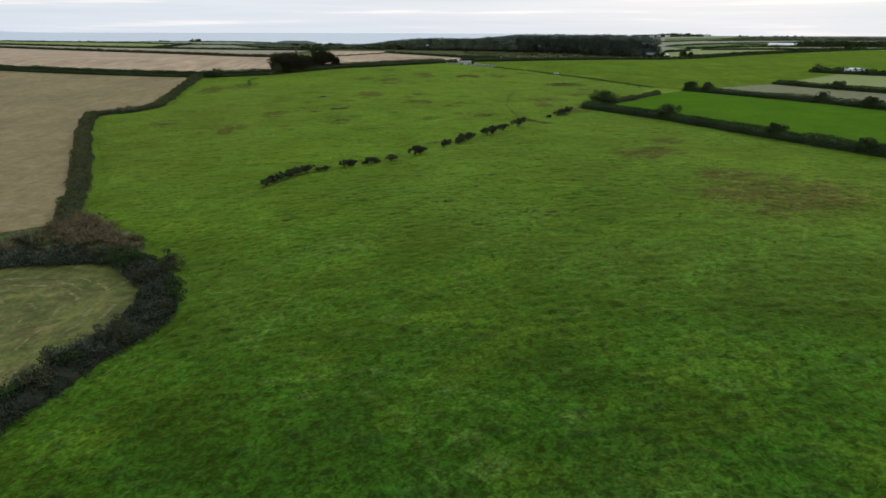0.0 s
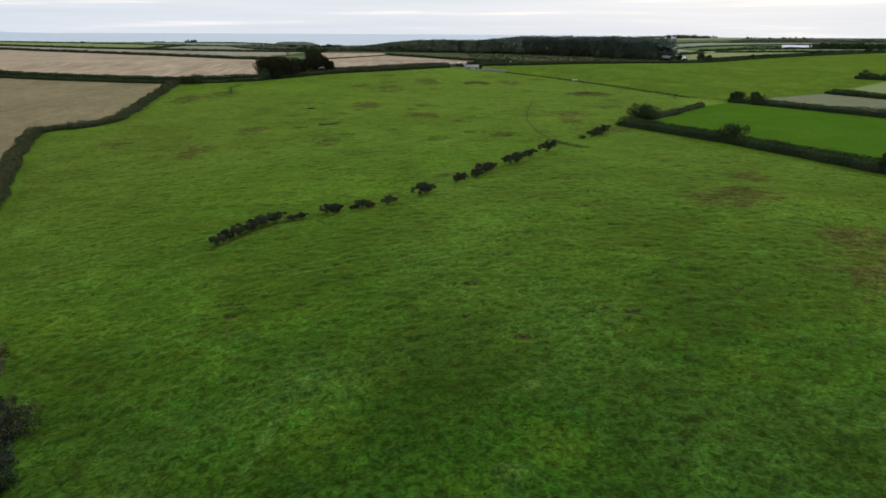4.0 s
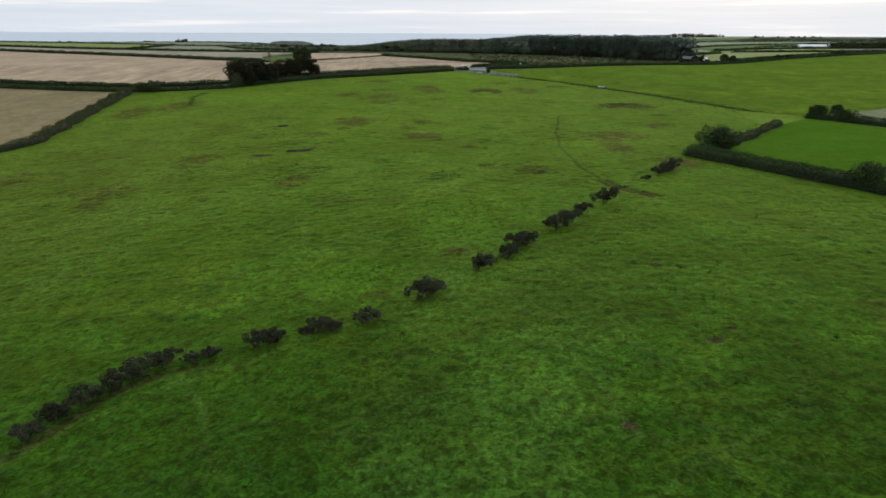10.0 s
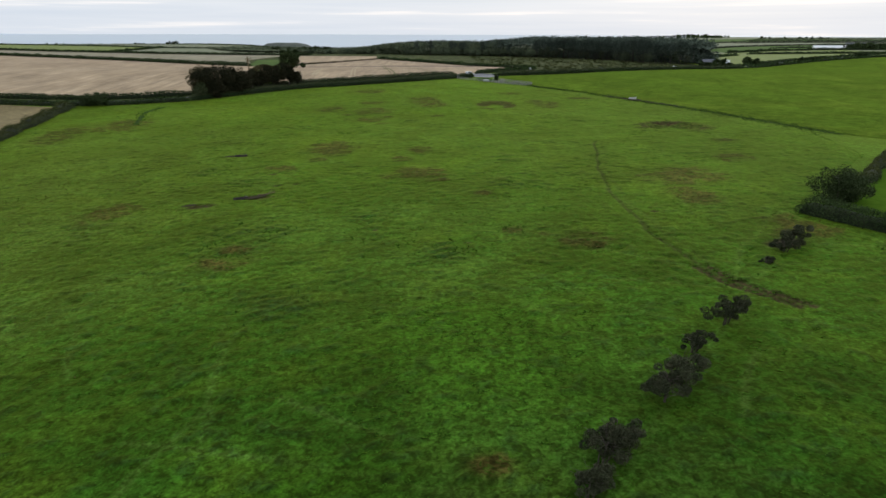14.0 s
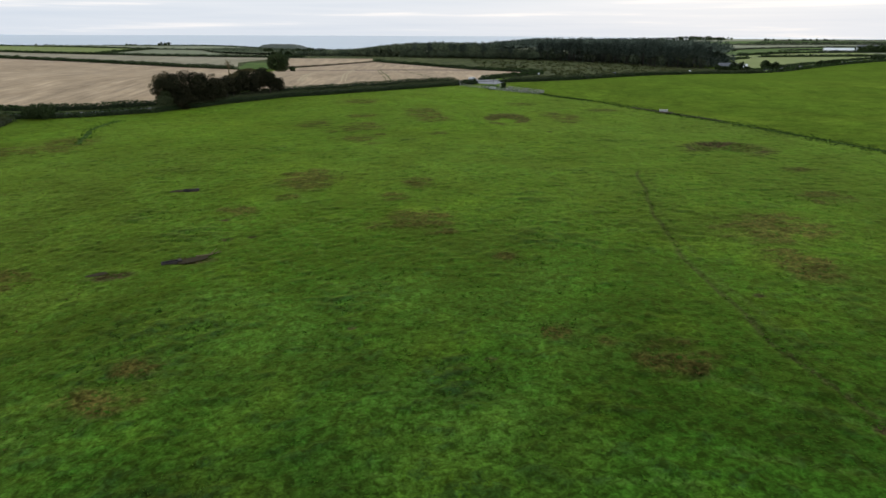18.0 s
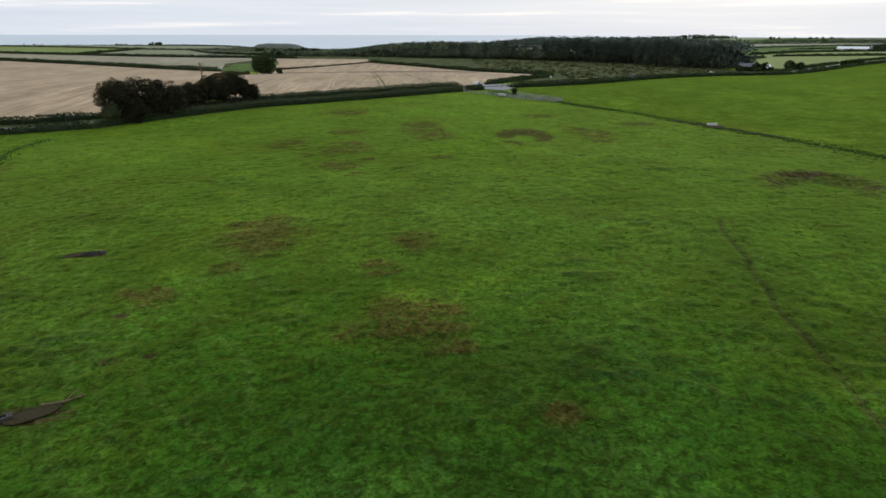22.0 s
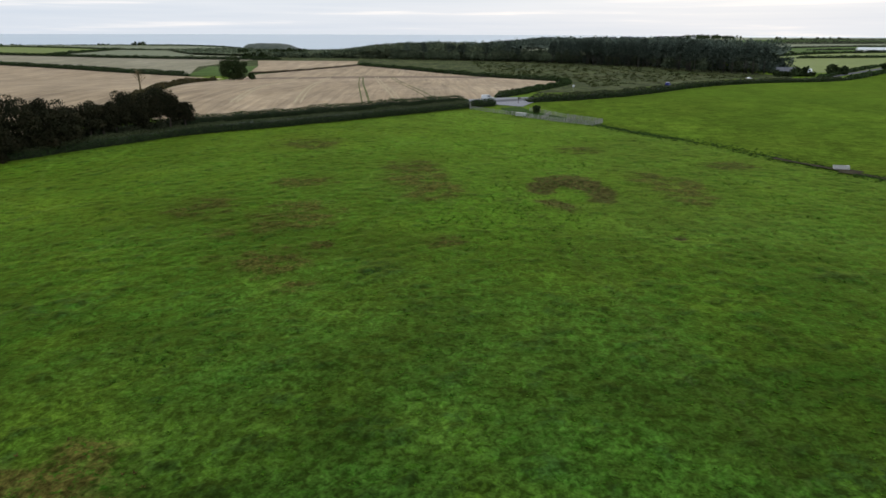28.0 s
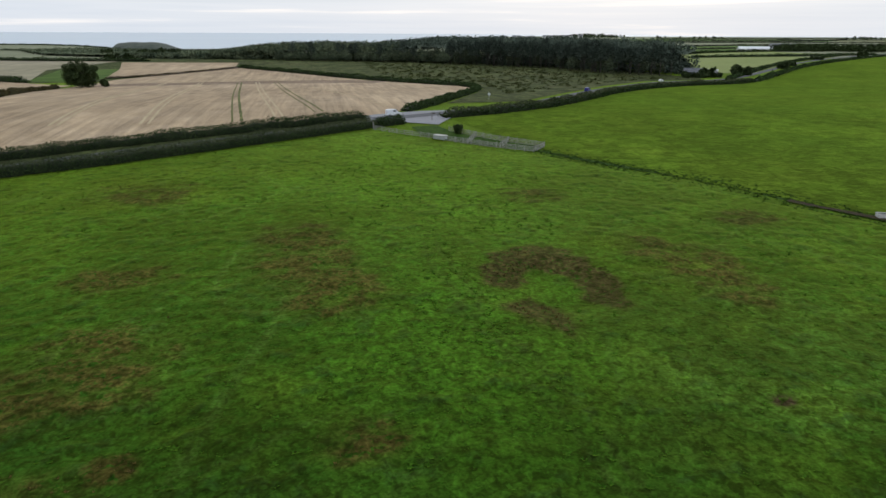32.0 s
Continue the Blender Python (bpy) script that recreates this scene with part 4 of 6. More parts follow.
field("ley_field", [(64, 296), (84, 254), (100, 209), (114, 173), (140, 107), (170, 42), (330, 20), (270, 88), (214, 189), (175, 265), (163, 297), (149, 321), (126, 358), (108, 342), (84, 312)], "ley", "bright smooth green ley inside dark hedges", 7)
field("pale_field", [(129, 361), (151, 323), (165, 299), (177, 267), (216, 191), (272, 90), (420, 90), (338, 160), (268, 259), (217, 341), (203, 366), (189, 398)], "pale_grass", "pale strip of cut grass between hedges", 8)
field("yellow_field", [(192, 398), (207, 367), (221, 342), (272, 261), (342, 161), (520, 260), (400, 400), (292, 462), (276, 484)], "yellow_grass", "yellow-green grass field by a shed", 10)
field("scrub_field", [(40, 630), (70, 640), (112, 702), (150, 755), (200, 806), (244, 816), (262, 850), (214, 890), (205, 960), (160, 1000), (98, 1070), (-40, 1125), (-75, 1090), (-60, 1004), (12, 872), (48, 815), (76, 766), (78, 735), (66, 697)],
      "scrub_ground", "rough grey-green scrubland before the wood", 10, 0.12)
field("grass_field", [(275, 870), (350, 912), (500, 1075), (640, 1190), (590, 1215), (440, 1180), (330, 1050)], "yellow_grass", "light green grass field behind the road", 14, 0.15)
field("grass_field", [(338, 1056), (438, 1186), (590, 1222), (720, 1260), (690, 1390), (560, 1350), (400, 1200)], "yellow_grass", "light green field with hedges near a barn", 18, 0.2)
field("grass_field", [(430, 1240), (560, 1360), (700, 1470), (900, 1500), (850, 1700), (600, 1600), (450, 1400)], "far_green", "green field behind the long barn", 24, 0.2)
field("grass_field", [(480, 1450), (600, 1610), (860, 1710), (1300, 1750), (1250, 1980), (760, 1950), (560, 1780)], "hazed_grass", "hazy grey-green field on the rising land", 30, 0.25)
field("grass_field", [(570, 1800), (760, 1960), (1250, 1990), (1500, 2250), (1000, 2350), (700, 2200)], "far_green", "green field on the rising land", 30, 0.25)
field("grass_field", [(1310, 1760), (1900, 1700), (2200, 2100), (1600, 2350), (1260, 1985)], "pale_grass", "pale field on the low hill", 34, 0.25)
field("grass_field", [(920, 1500), (1400, 1350), (1900, 1690), (1300, 1745), (870, 1700)], "hazed_grass", "hazy grey-green field on the low hill", 30, 0.25)

field("rough_strip", [(-68, 122), (-76, 136), (-82, 148), (-92, 143), (-125, 138), (-150, 134), (-150, 122)], "scrub_ground", "rough brown-green grass below a hedge", 3, 0.14)
field("rough_corner", [(-56, 123), (-55, 127), (-57, 131), (-61, 134), (-63, 139), (-70, 144), (-73, 150), (-79, 155), (-84, 154), (-86, 149), (-83, 144), (-84, 138), (-77, 134), (-72, 126)], "scrub_ground", "rough brown-green grass at the fields' corner", 3, 0.12)
rng = np.random.default_rng(23)
for k in range(11):
    q = 1 - 0.062 * k - 0.012 * math.sin(k * 2.1)
    ring = resample(rounded([(-88 + cx * q, 84 + cy * q) for cx, cy in ((34, -34), (38, -10), (40, 6), (39, 17), (31, 27), (18, 30), (-20, 30))], 3), 1.5)
    i = 0
    while i < len(ring) - 3:
        n = int(rng.integers(3, 9))
        if rng.random() < 0.6:
            strip("swathe", [(p.x + rng.normal() * 0.25, p.y + rng.normal() * 0.25) for p in ring[i:i + n]], rng.uniform(0.35, 0.8), "swathe", 0.12, "curved swathe of cut grass in the meadow", "swathe", 1.5, 0.95)
        i += n
TRACTOR = []
for off, mat, w in ((0, "mown", 0.5), (2.3, "mown", 0.8), (22, "mown", 0.5), (24.4, "mown", 0.6), (-23, "straw_line", 0.9), (-21, "straw_line", 0.7), (-45, "straw_line", 0.9), (-43, "straw_line", 0.9), (11, "straw_line", 0.6), (13, "straw_line", 0.6), (46, "straw_line", 0.7)):
    TRACTOR.append(([(-28 + off, 578 + max(0, off + 2) * 0.72 + (5 if off > 15 else 0)), (-38.5 + off * 0.98, 680), (-51 + off * 0.95, 760 if off > 40 else 826)], mat, w))
# ---- road and lane ----
strip("verge", [(-420, 553), (-310, 515), (-243, 493), (-174, 478), (-140, 477), (-111, 491), (-75, 528), (-41, 547), (-20, 560), (2, 576)], 13, "scrub_ground", 0.09, "rough grass verge along the lane", "verge")
strip("road", [(-420, 553), (-310, 515), (-243, 493), (-174, 478), (-140, 477), (-111, 491), (-75, 528), (-41, 548), (-20, 561), (6, 578), (20, 586)], 3.2, "tarmac", 0.15, "narrow asphalt lane between hedges", "lane")
strip("road", [(10, 584), (24, 590), (50, 611), (76, 635), (119, 700), (158, 750), (205, 797), (256, 808), (350, 905), (505, 1072), (713, 1240), (950, 1390)], 6.0, "tarmac", 0.2, "grey asphalt country road", "road")
field("road_junction", [(17, 578), (27, 573), (33, 586), (40, 606), (26, 603), (10, 593), (6, 584)], "asphalt", "wide asphalt mouth of the road junction", 3, 0.17)
field("pen_yard", [(20, 558), (25, 551), (42, 535), (46, 539), (36, 551), (29, 562), (26, 572), (19, 570)], "trodden", "trodden rough grass inside the sheep pen", 3, 0.1)
strip("tilled_band", [(-126, 812), (-60, 818), (10, 824), (34, 812)], 30, "tilled", 0.14, "brown tilled band across the stubble", "field", wander=0.25)
strip("earth_bank", [(-140, 885), (-110, 905), (-66, 1000)], 9.0, "earth", 0.6, "bare brown earth bank by the stubble", "bank", wander=0.8)
for line, mat, w in TRACTOR:
    strip("tractor_line", line, w, mat, 0.17, "tractor line through the stubble", "track", wander=0.5)
strip("ditch", [(43, 536), (52, 521), (66, 503), (79, 473), (92, 448), (104, 415), (116, 378)], 1.6, "trodden", 0.05, "shallow rough-grass ditch along the pasture's edge", "ditch", wander=0.9)
strip("ditch", [(72, 487), (78, 476), (84, 466), (92, 450)], 1.5, "mud", 0.15, "wet black mud in the ditch by the trough", "ditch", 1.5, 0.9)
strip("ditch", [(-109, 420), (-113, 436), (-117, 448), (-114, 463)], 1.5, "trodden", 0.13, "shallow dark gully in the pasture", "ditch", wander=0.9)

# ---- hedges ----
hedge([(-60, 8), (-54, 40), (-50, 58), (-47, 71), (-45, 78), (-43.5, 83), (-41.5, 89), (-41, 96), (-44, 104), (-49, 113), (-55, 119)], 1.3, 5.2, "overgrown grey-green scrub hedge round a mown meadow", "scrub_leaf", 0.15, 34, 0.8, 11, 0.6)
hedge([(-55, 120.5), (-69, 121.5), (-82, 121), (-130, 122), (-190, 121)], 2.0, 4.5, "tall dark scrub hedge between two fields", "scrub_leaf", 0.18, 18, 0.9, 12, 0.6)
hedge(HEDGE_C, 2.0, 4.8, "wide soft grey-green hedge bank beside the ripe field", "hedge_pale", 0.15, 24, 1.0, 13, 0.45, "bramble_leaf")
hedge(LANE_IN[:6], 2.0, 3.4, "dark roadside hedge along the lane", "hedge_leaf", 0.3, 7, 1.6, 14, 0.25)
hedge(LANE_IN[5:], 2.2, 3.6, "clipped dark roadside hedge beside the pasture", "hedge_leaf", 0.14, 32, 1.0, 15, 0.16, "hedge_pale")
hedge([(10, 571.5), (13, 573.5), (17.5, 576)], 2.1, 3.2, "short rounded end of the roadside hedge", "hedge_leaf", 0.2, 18, 0.9, 43, 0.2)
hedge(LANE_OUT[:6], 2.0, 3.2, "dark hedge on the lane's far side", "hedge_leaf", 0.34, 6, 1.8, 16, 0.25)
hedge(LANE_OUT[5:], 2.3, 3.4, "dark hedge between the lane and the stubble", "hedge_leaf", 0.16, 22, 1.2, 17, 0.2)
hedge(STUB_E[:5], 2.0, 3.2, "dark hedge round the stubble's corner", "hedge_leaf", 0.28, 8, 1.5, 18, 0.2)
hedge(STUB_E[4:], 2.3, 3.6, "dark hedge between the stubble and the scrubland", "hedge_leaf", 0.5, 2.5, 2.0, 19, 0.3)
hedge(DIAG, 1.7, 3.0, "low brownish hedge between two stubble fields", "brown_leaf", 0.3, 7, 1.6, 20, 0.35)
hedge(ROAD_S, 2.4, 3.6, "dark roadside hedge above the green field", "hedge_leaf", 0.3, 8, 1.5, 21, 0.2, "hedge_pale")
hedge(ROAD_S2, 2.2, 3.6, "distant dark hedge along the road", "hedge_leaf", 0.7, 1.2, 3.0, 22, 0.4)
hedge([(262, 814), (345, 912), (500, 1080), (700, 1250)], 2.0, 3.4, "low dark hedge behind the distant road", "hedge_leaf", 0.6, 1.5, 3.0, 42, 0.4)
hedge(FAR1, 3.2, 5.0, "long dark hedge between stubble fields", "hedge_leaf", 0.42, 3.0, 2.5, 23, 0.22)
hedge(FAR2, 3.0, 4.5, "long dark hedge between stubble and grass", "hedge_leaf", 0.5, 2.2, 3.0, 24, 0.25)
hedge([(-498, 1278), (-522, 1562)], 3.0, 4.0, "hedge between two coastal fields", "hedge_leaf", 0.8, 0.8, 4.0, 25, 0.4)
hedge([(-300, 1502), (-520, 1563), (-700, 1703), (-1150, 1903)], 2.4, 4.0, "hedge along coastal fields", "hedge_leaf", 0.7, 0.9, 5.0, 26, 0.3)
hedge([(-360, 1752), (-700, 2055), (-1500, 2155)], 2.4, 5.0, "hedge on the coastal skyline", "hedge_leaf", 0.8, 0.7, 6.0, 27, 0.3)
hedge(K1, 2.6, 4.0, "square dark hedge beside the pasture", "hedge_leaf", 0.14, 34, 1.0, 28, 0.15)
hedge(K1N, 1.5, 2.6, "straggling pale hedge at the field corner", "hedge_pale", 0.15, 24, 1.0, 29, 0.6, "bramble_leaf")
hedge(K2, 2.4, 4.0, "dark hedge between bright and pale fields", "hedge_leaf", 0.19, 16, 1.3, 30, 0.25)
hedge(K3, 2.4, 3.6, "dark hedge beside a yellow-green field", "hedge_leaf", 0.28, 9, 1.5, 31, 0.2)
hedge([(262, 497), (300, 455), (360, 400)], 3.5, 5.0, "dark hedge with trees behind a shed", "hedge_leaf", 0.5, 3, 1.6, 32, 0.4)
hedge([(438, 1183), (590, 1219), (760, 1262)], 2.8, 4.0, "dark hedge across light green fields", "hedge_leaf", 0.8, 1.0, 3.5, 33, 0.4)
hedge([(336, 1053), (400, 1130)], 2.6, 4.0, "short dark hedge by the wood", "hedge_leaf", 0.8, 1.0, 3.0, 34, 0.4)
hedge([(430, 1236), (560, 1356), (690, 1395), (850, 1420)], 3.0, 4.0, "dark hedge before the barn", "hedge_leaf", 0.9, 0.8, 4.0, 35, 0.4)
hedge([(450, 1404), (600, 1606), (860, 1706), (1300, 1748)], 2.4, 4.0, "distant hedge on rising land", "scrub_leaf", 0.8, 0.7, 6.0, 36, 0.3)
hedge([(560, 1784), (760, 1955), (1255, 1985), (1600, 2350)], 2.4, 4.0, "distant hedge on the low hill", "scrub_leaf", 0.9, 0.5, 8.0, 37, 0.3)
hedge([(870, 1704), (920, 1498), (1400, 1348)], 2.4, 4.0, "distant hedge climbing the low hill", "scrub_leaf", 0.9, 0.5, 7.0, 38, 0.3)
hedge([(1300, 1750), (1900, 1695), (2200, 2100)], 2.4, 4.0, "distant hedge below the skyline", "scrub_leaf", 0.9, 0.5, 8.0, 39, 0.3)
hedge([(-140, 884), (-110, 905), (-68, 998)], 0.8, 4.0, "low brown hedge bank by the stubble", "brown_leaf", 0.25, 9, 2.0, 45, 0.5)
for k, line in enumerate([[(620, 1500), (900, 1590), (1300, 1600)], [(700, 1850), (1100, 1880), (1700, 1900)], [(820, 2080), (1400, 2150), (2000, 2250)], [(950, 2300), (1300, 2400), (1900, 2500)], [(1200, 1990), (1330, 2300)], [(1600, 1720), (1750, 2200)], [(1050, 1440), (1150, 1700)]]):
    hedge(line, 2.2, 4.0, "low hedge line on the distant hill", "scrub_leaf", 0.9, 0.5, 8.0, 50 + k, 0.3)


# ---- bushes of the broken hedge line ----
def thorn(x, y, h, seed):
    """A windswept thorn: bare leaning stems under a flat, ragged crown drawn out downwind."""
    rng = np.random.default_rng(seed)
    low = h < 1.7
    th = thing("thorn_bush", x, y, "low dark remnant bush of the old hedge" if low else "windswept dark thorn with bare stems in the pasture", "bush", "broken hedge line", z=ground(x, y) - 0.05)
    wood, tips = limbs(h, 0.11, rng, 10, 0.42, 0.25, (0.14, 0.1))
    for k in range(2):
        a = rng.uniform(0, 6.28)
        q = Vector((0.35 * math.cos(a), 0.35 * math.sin(a), -0.1))
        wood.append(tube([q, q * 1.6 + Vector((0.1 * h, 0.05 * h, h * 0.4)), q * 2 + Vector((0.22 * h, 0.14 * h, h * 0.7))], [0.08, 0.06, 0.03], 5))
    for k in range(26):
        a, ln = rng.uniform(0, 6.28), h * rng.uniform(0.25, 0.6)
        q = Vector((0.12 * h + math.cos(a) * ln * 0.3, 0.08 * h + math.sin(a) * ln * 0.3, h * rng.uniform(0.4, 0.75)))
        wood.append(tube([q, q + Vector((math.cos(a) * ln + 0.1 * h, math.sin(a) * ln + 0.05 * h, ln * rng.uniform(0.0, 0.5)))], [0.025, 0.01], 3))
    part("trunk", mesh_of("trunk", *joined(wood), True), "bark", th, "bare dark stems")
    d = rng.normal(size=(26, 3))
    d /= np.linalg.norm(d, axis=1)[:, None]
    d *= rng.uniform(0.15, 1.0, (26, 1)) ** 0.6
    wide, base = (0.95, 0.42) if low else (0.86, 0.56)
    d = d * np.array([wide * h, wide * 0.78 * h, (0.42 if low else 0.34) * h]) + np.array([0.16 * h, 0.1 * h, base * h])
    d[:, 2] += 0.14 * (d[:, 0] - 0.16 * h)
    P = crown_points([tuple(p) for p in d], h * 0.18, int(2700 * h), rng, 0.75)
    part("crown", mesh_of("crown", *leaf_quads(P, 0.08, rng)), "thorn_leaf", th)
    return th


THORNS_WEST = [(-43.2, 174, 2.2), (-42, 177.5, 2.3), (-40.6, 180.5, 2.4), (-39, 183.5, 2.4), (-37.2, 186, 2.6), (-35, 187.8, 2.4), (-32.4, 189, 1.4), (-30.3, 190, 1.5), (-25.2, 191.6, 2.5), (-23.6, 192.6, 2.0), (-20, 194.8, 1.2), (-18.3, 195, 2.2), (-16.8, 195.8, 1.4), (-12.9, 197.2, 2.1)]
THORNS_EAST = [(-6.2, 203.4, 3.0), (-4.6, 204.6, 3.0), (2.8, 214, 2.8), (7.2, 218.6, 2.6), (9.2, 222.4, 3.2), (10.6, 224.6, 2.6), (17.2, 231.6, 3.6), (19.4, 234.6, 3.4), (23.2, 241.2, 2.4), (29.3, 247.6, 3.4), (43.2, 267.7, 1.2), (47.8, 272, 2.6), (50.8, 275.8, 3.2)]
for k, (bx, by, bh) in enumerate(THORNS_WEST + THORNS_EAST):
    thorn(bx, by, bh, 100 + k)

# ---- shrubs of the overgrown hedge round the mown meadow ----
rng3 = np.random.default_rng(17)
SCRUB = resample([(-49, 62), (-47, 71), (-45, 78), (-43.5, 83), (-41.5, 89), (-41, 96), (-44, 104), (-49, 113), (-55, 119.5), (-69, 121.5), (-82, 121), (-112, 122)], 1.25)
for k, p in enumerate(SCRUB):
    dark = p.y > 116
    bh = rng3.choice([1.5, 2.2, 3.0, 4.0]) * rng3.uniform(0.85, 1.15)
    leaf = ("scrub_leaf", "scrub_leaf", "thorn_leaf", "hedge_leaf")[int(rng3.integers(4))]
    off = rng3.uniform(-1.6, 1.6) if dark else rng3.uniform(-3.0, 3.0)
    ox, oy = (0.2 * off, off) if dark else (off, 0.4 * off)
    tree("shrub", p.x + ox, p.y + oy, bh, 0.08, "dark bushy shrub in a hedge between fields" if dark else "grey-green shrub in an overgrown hedge", "shrub", leaf, 0.2, int(520 * bh), 0.13, 9, 0.45, 0.06, (0, 0), 500 + k, "overgrown hedge shrubs", 0.8, 0.05,
         (bh * rng3.uniform(0.5, 0.95), bh * 0.9, 12))


def bare_shrub(seed, h):
    """A leafless shrub: many thin arching stems from one stool."""
    rng = np.random.default_rng(seed)
    th = thing("bare_shrub", 0, 0, "leafless pale brown shrub of tangled stems", "shrub", "bare brush", z=0)
    stems = []
    for k in range(46):
        a, ln = rng.uniform(0, 6.28), h * rng.uniform(0.6, 1.15)
        c, s, out = math.cos(a), math.sin(a), rng.uniform(0.25, 1.1)
        p = [(0.1 * c, 0.1 * s, -0.1), (out * ln * 0.4 * c, out * ln * 0.4 * s, ln * 0.6), (out * ln * (0.9 * c - 0.2 * s), out * ln * (0.9 * s + 0.2 * c), ln * rng.uniform(0.55, 1.0))]
        stems.append(tube(p, [0.05, 0.035, 0.015], 4))
    part("stem_tangle", mesh_of("stem_tangle", *joined(stems)), "dead_bark", th)
    P = crown_points([(rng.normal() * h * 0.4, rng.normal() * h * 0.4, h * rng.uniform(0.1, 0.5)) for _ in range(8)], h * 0.3, 260, rng, 0.7)
    part("dead_leaves", mesh_of("dead_leaves", *leaf_quads(P, 0.12, rng)), "brown_leaf", th)
    return th


bare = [bare_shrub(700 + k, 1.8 + 0.4 * k) for k in range(3)]
CORNER = [(-57, 124), (-56, 130), (-66, 141), (-78, 153), (-86, 151), (-82, 141), (-70, 127)]
put = 0
while put < 64:
    x, y = rng3.uniform(-88, -55), rng3.uniform(122, 155)
    if inside(x, y, CORNER):
        m = pose(x, y, ground(x, y), 0, 0, rng3.uniform(0, 360)) @ Matrix.Scale(rng3.uniform(0.7, 1.15), 4)
        if put < 3:
            bare[put].matrix_basis = m
        else:
            copy_thing(bare[put % 3], m).scale = m.to_scale()
        put += 1

for k in range(34):
    x, y = -84 - 1.9 * k + rng3.uniform(-1, 1), 127.5 + rng3.uniform(-3.5, 7.0)
    m = pose(x, y, ground(x, y), 0, 0, rng3.uniform(0, 360)) @ Matrix.Scale(rng3.uniform(0.7, 1.2), 4)
    copy_thing(bare[k % 3], m).scale = m.to_scale()

for k in range(40):
    x, y = rng3.uniform(-98, -68), rng3.uniform(124, 140)
    m = pose(x, y, ground(x, y), 0, 0, rng3.uniform(0, 360)) @ Matrix.Scale(rng3.uniform(0.8, 1.25), 4)
    copy_thing(bare[k % 3], m).scale = m.to_scale()
for k in range(14):
    bh = rng3.uniform(2.2, 3.4)
    tree("shrub", rng3.uniform(-100, -66), rng3.uniform(122, 131), bh, 0.08, "dark bushy shrub in a hedge between fields", "shrub", "thorn_leaf", 0.2, int(520 * bh), 0.13, 9, 0.45, 0.06, (0, 0), 560 + k, "overgrown hedge shrubs", 0.8, 0.05, (bh * 0.9, bh * 0.9, 12))

# ---- single trees ----
for k, (bx, by, bh, text) in enumerate([(70, 298, 6.5, "dark round thorn tree at the hedge corner"), (73.5, 300, 5.5, "dark round thorn tree at the hedge corner"), (84, 252, 5.5, "round tree growing out of a hedge"),
                                        (101, 206, 4.6, "round tree growing out of a hedge"), (111, 176, 4.4, "round tree growing out of a hedge"), (129, 357, 5.0, "round tree at a hedge end"),
                                        (134, 349, 4.2, "round tree at a hedge end"), (165, 299, 4.6, "round tree growing out of a hedge"), (172, 276, 5.0, "round tree growing out of a hedge"),
                                        (142, 369, 3.6, "small lone tree in a field"), (207, 362, 4.5, "round tree growing out of a hedge"), (-142, 468, 5.5, "round dark bush beside the lane"),
                                        (-146, 466, 4.5, "round dark bush beside the lane"), (29.5, 558.5, 3.0, "small clipped evergreen beside the sheep pen")]):
    clipped = by == 558.5
    bh *= 1.0 if clipped else 1.25
    tree("tree" if bh > 4 else "bush", bx, by, bh, 0.16, text, "tree", "tree_leaf", 0.19, 7000, 0.15, 10, 0.4 if not clipped else 0.15, 0.12, (-0.05, 0.03), 200 + k, "", 0.85, 0.05, (bh * (0.7 if not clipped else 0.42), bh * 0.85, 16))
tree("tree", -127, 789, 17, 0.5, "big round dark broadleaf tree between fields", "tree", "tree_leaf", 0.13, 18000, 0.3, 14, 0.4, 0.08, (0, 0), 240, "", 0.9, 0.9, (9.8, 16, 60))
tree("tree", -117, 793, 5, 0.25, "small tree beside a larger one", "tree", "tree_leaf", 0.24, 1200, 0.4, 8, 0.45, 0.15, (0, 0), 241, "", 0.9)

# the clump of trees by the lane: dense low crowns to the west, bare trunks to the east
for k, (bx, by, bh, leaf) in enumerate([(-104, 491, 17, "copse_leaf"), (-99, 495, 16, "copse_leaf"), (-109, 494, 15, "brown_leaf"), (-95, 499, 13, "copse_leaf"), (-101, 488.5, 10, "copse_leaf"), (-106.5, 487, 8.5, "hedge_pale"), (-92, 503, 12, "copse_leaf"), (-98, 504, 13, "copse_leaf")]):
    tree("tree", bx, by, bh, 0.3, "dense dark roadside tree with branches to the ground", "tree", leaf, 0.15, 11000, 0.24, 11, 0.3, 0.1, (0.02, 0.02), 260 + k, "trees by the lane", 0.85, 0.05, (bh * 0.38, bh * 0.95, 26))
for k, (bx, by, bh, tone) in enumerate([(-93, 508, 11.5, 1), (-90, 511, 12.5, 0), (-88, 514, 11.5, 1), (-86.5, 518, 12, 0), (-85, 521, 14, 0), (-82, 521, 11, 1), (-81, 525, 13, 0), (-78.5, 527.5, 14.5, 0), (-76, 528, 12.5, 1), (-73, 531, 9, 0)]):
    tree("tree", bx, by, bh, 0.26, "dark roadside tree with a bare leaning trunk", "tree", "copse_leaf", 0.14, 6000, 0.22, 16, 0.32, 0.38, (0.03, 0.02), 280 + k, "trees by the lane", 0.8)
rng2 = np.random.default_rng(31)
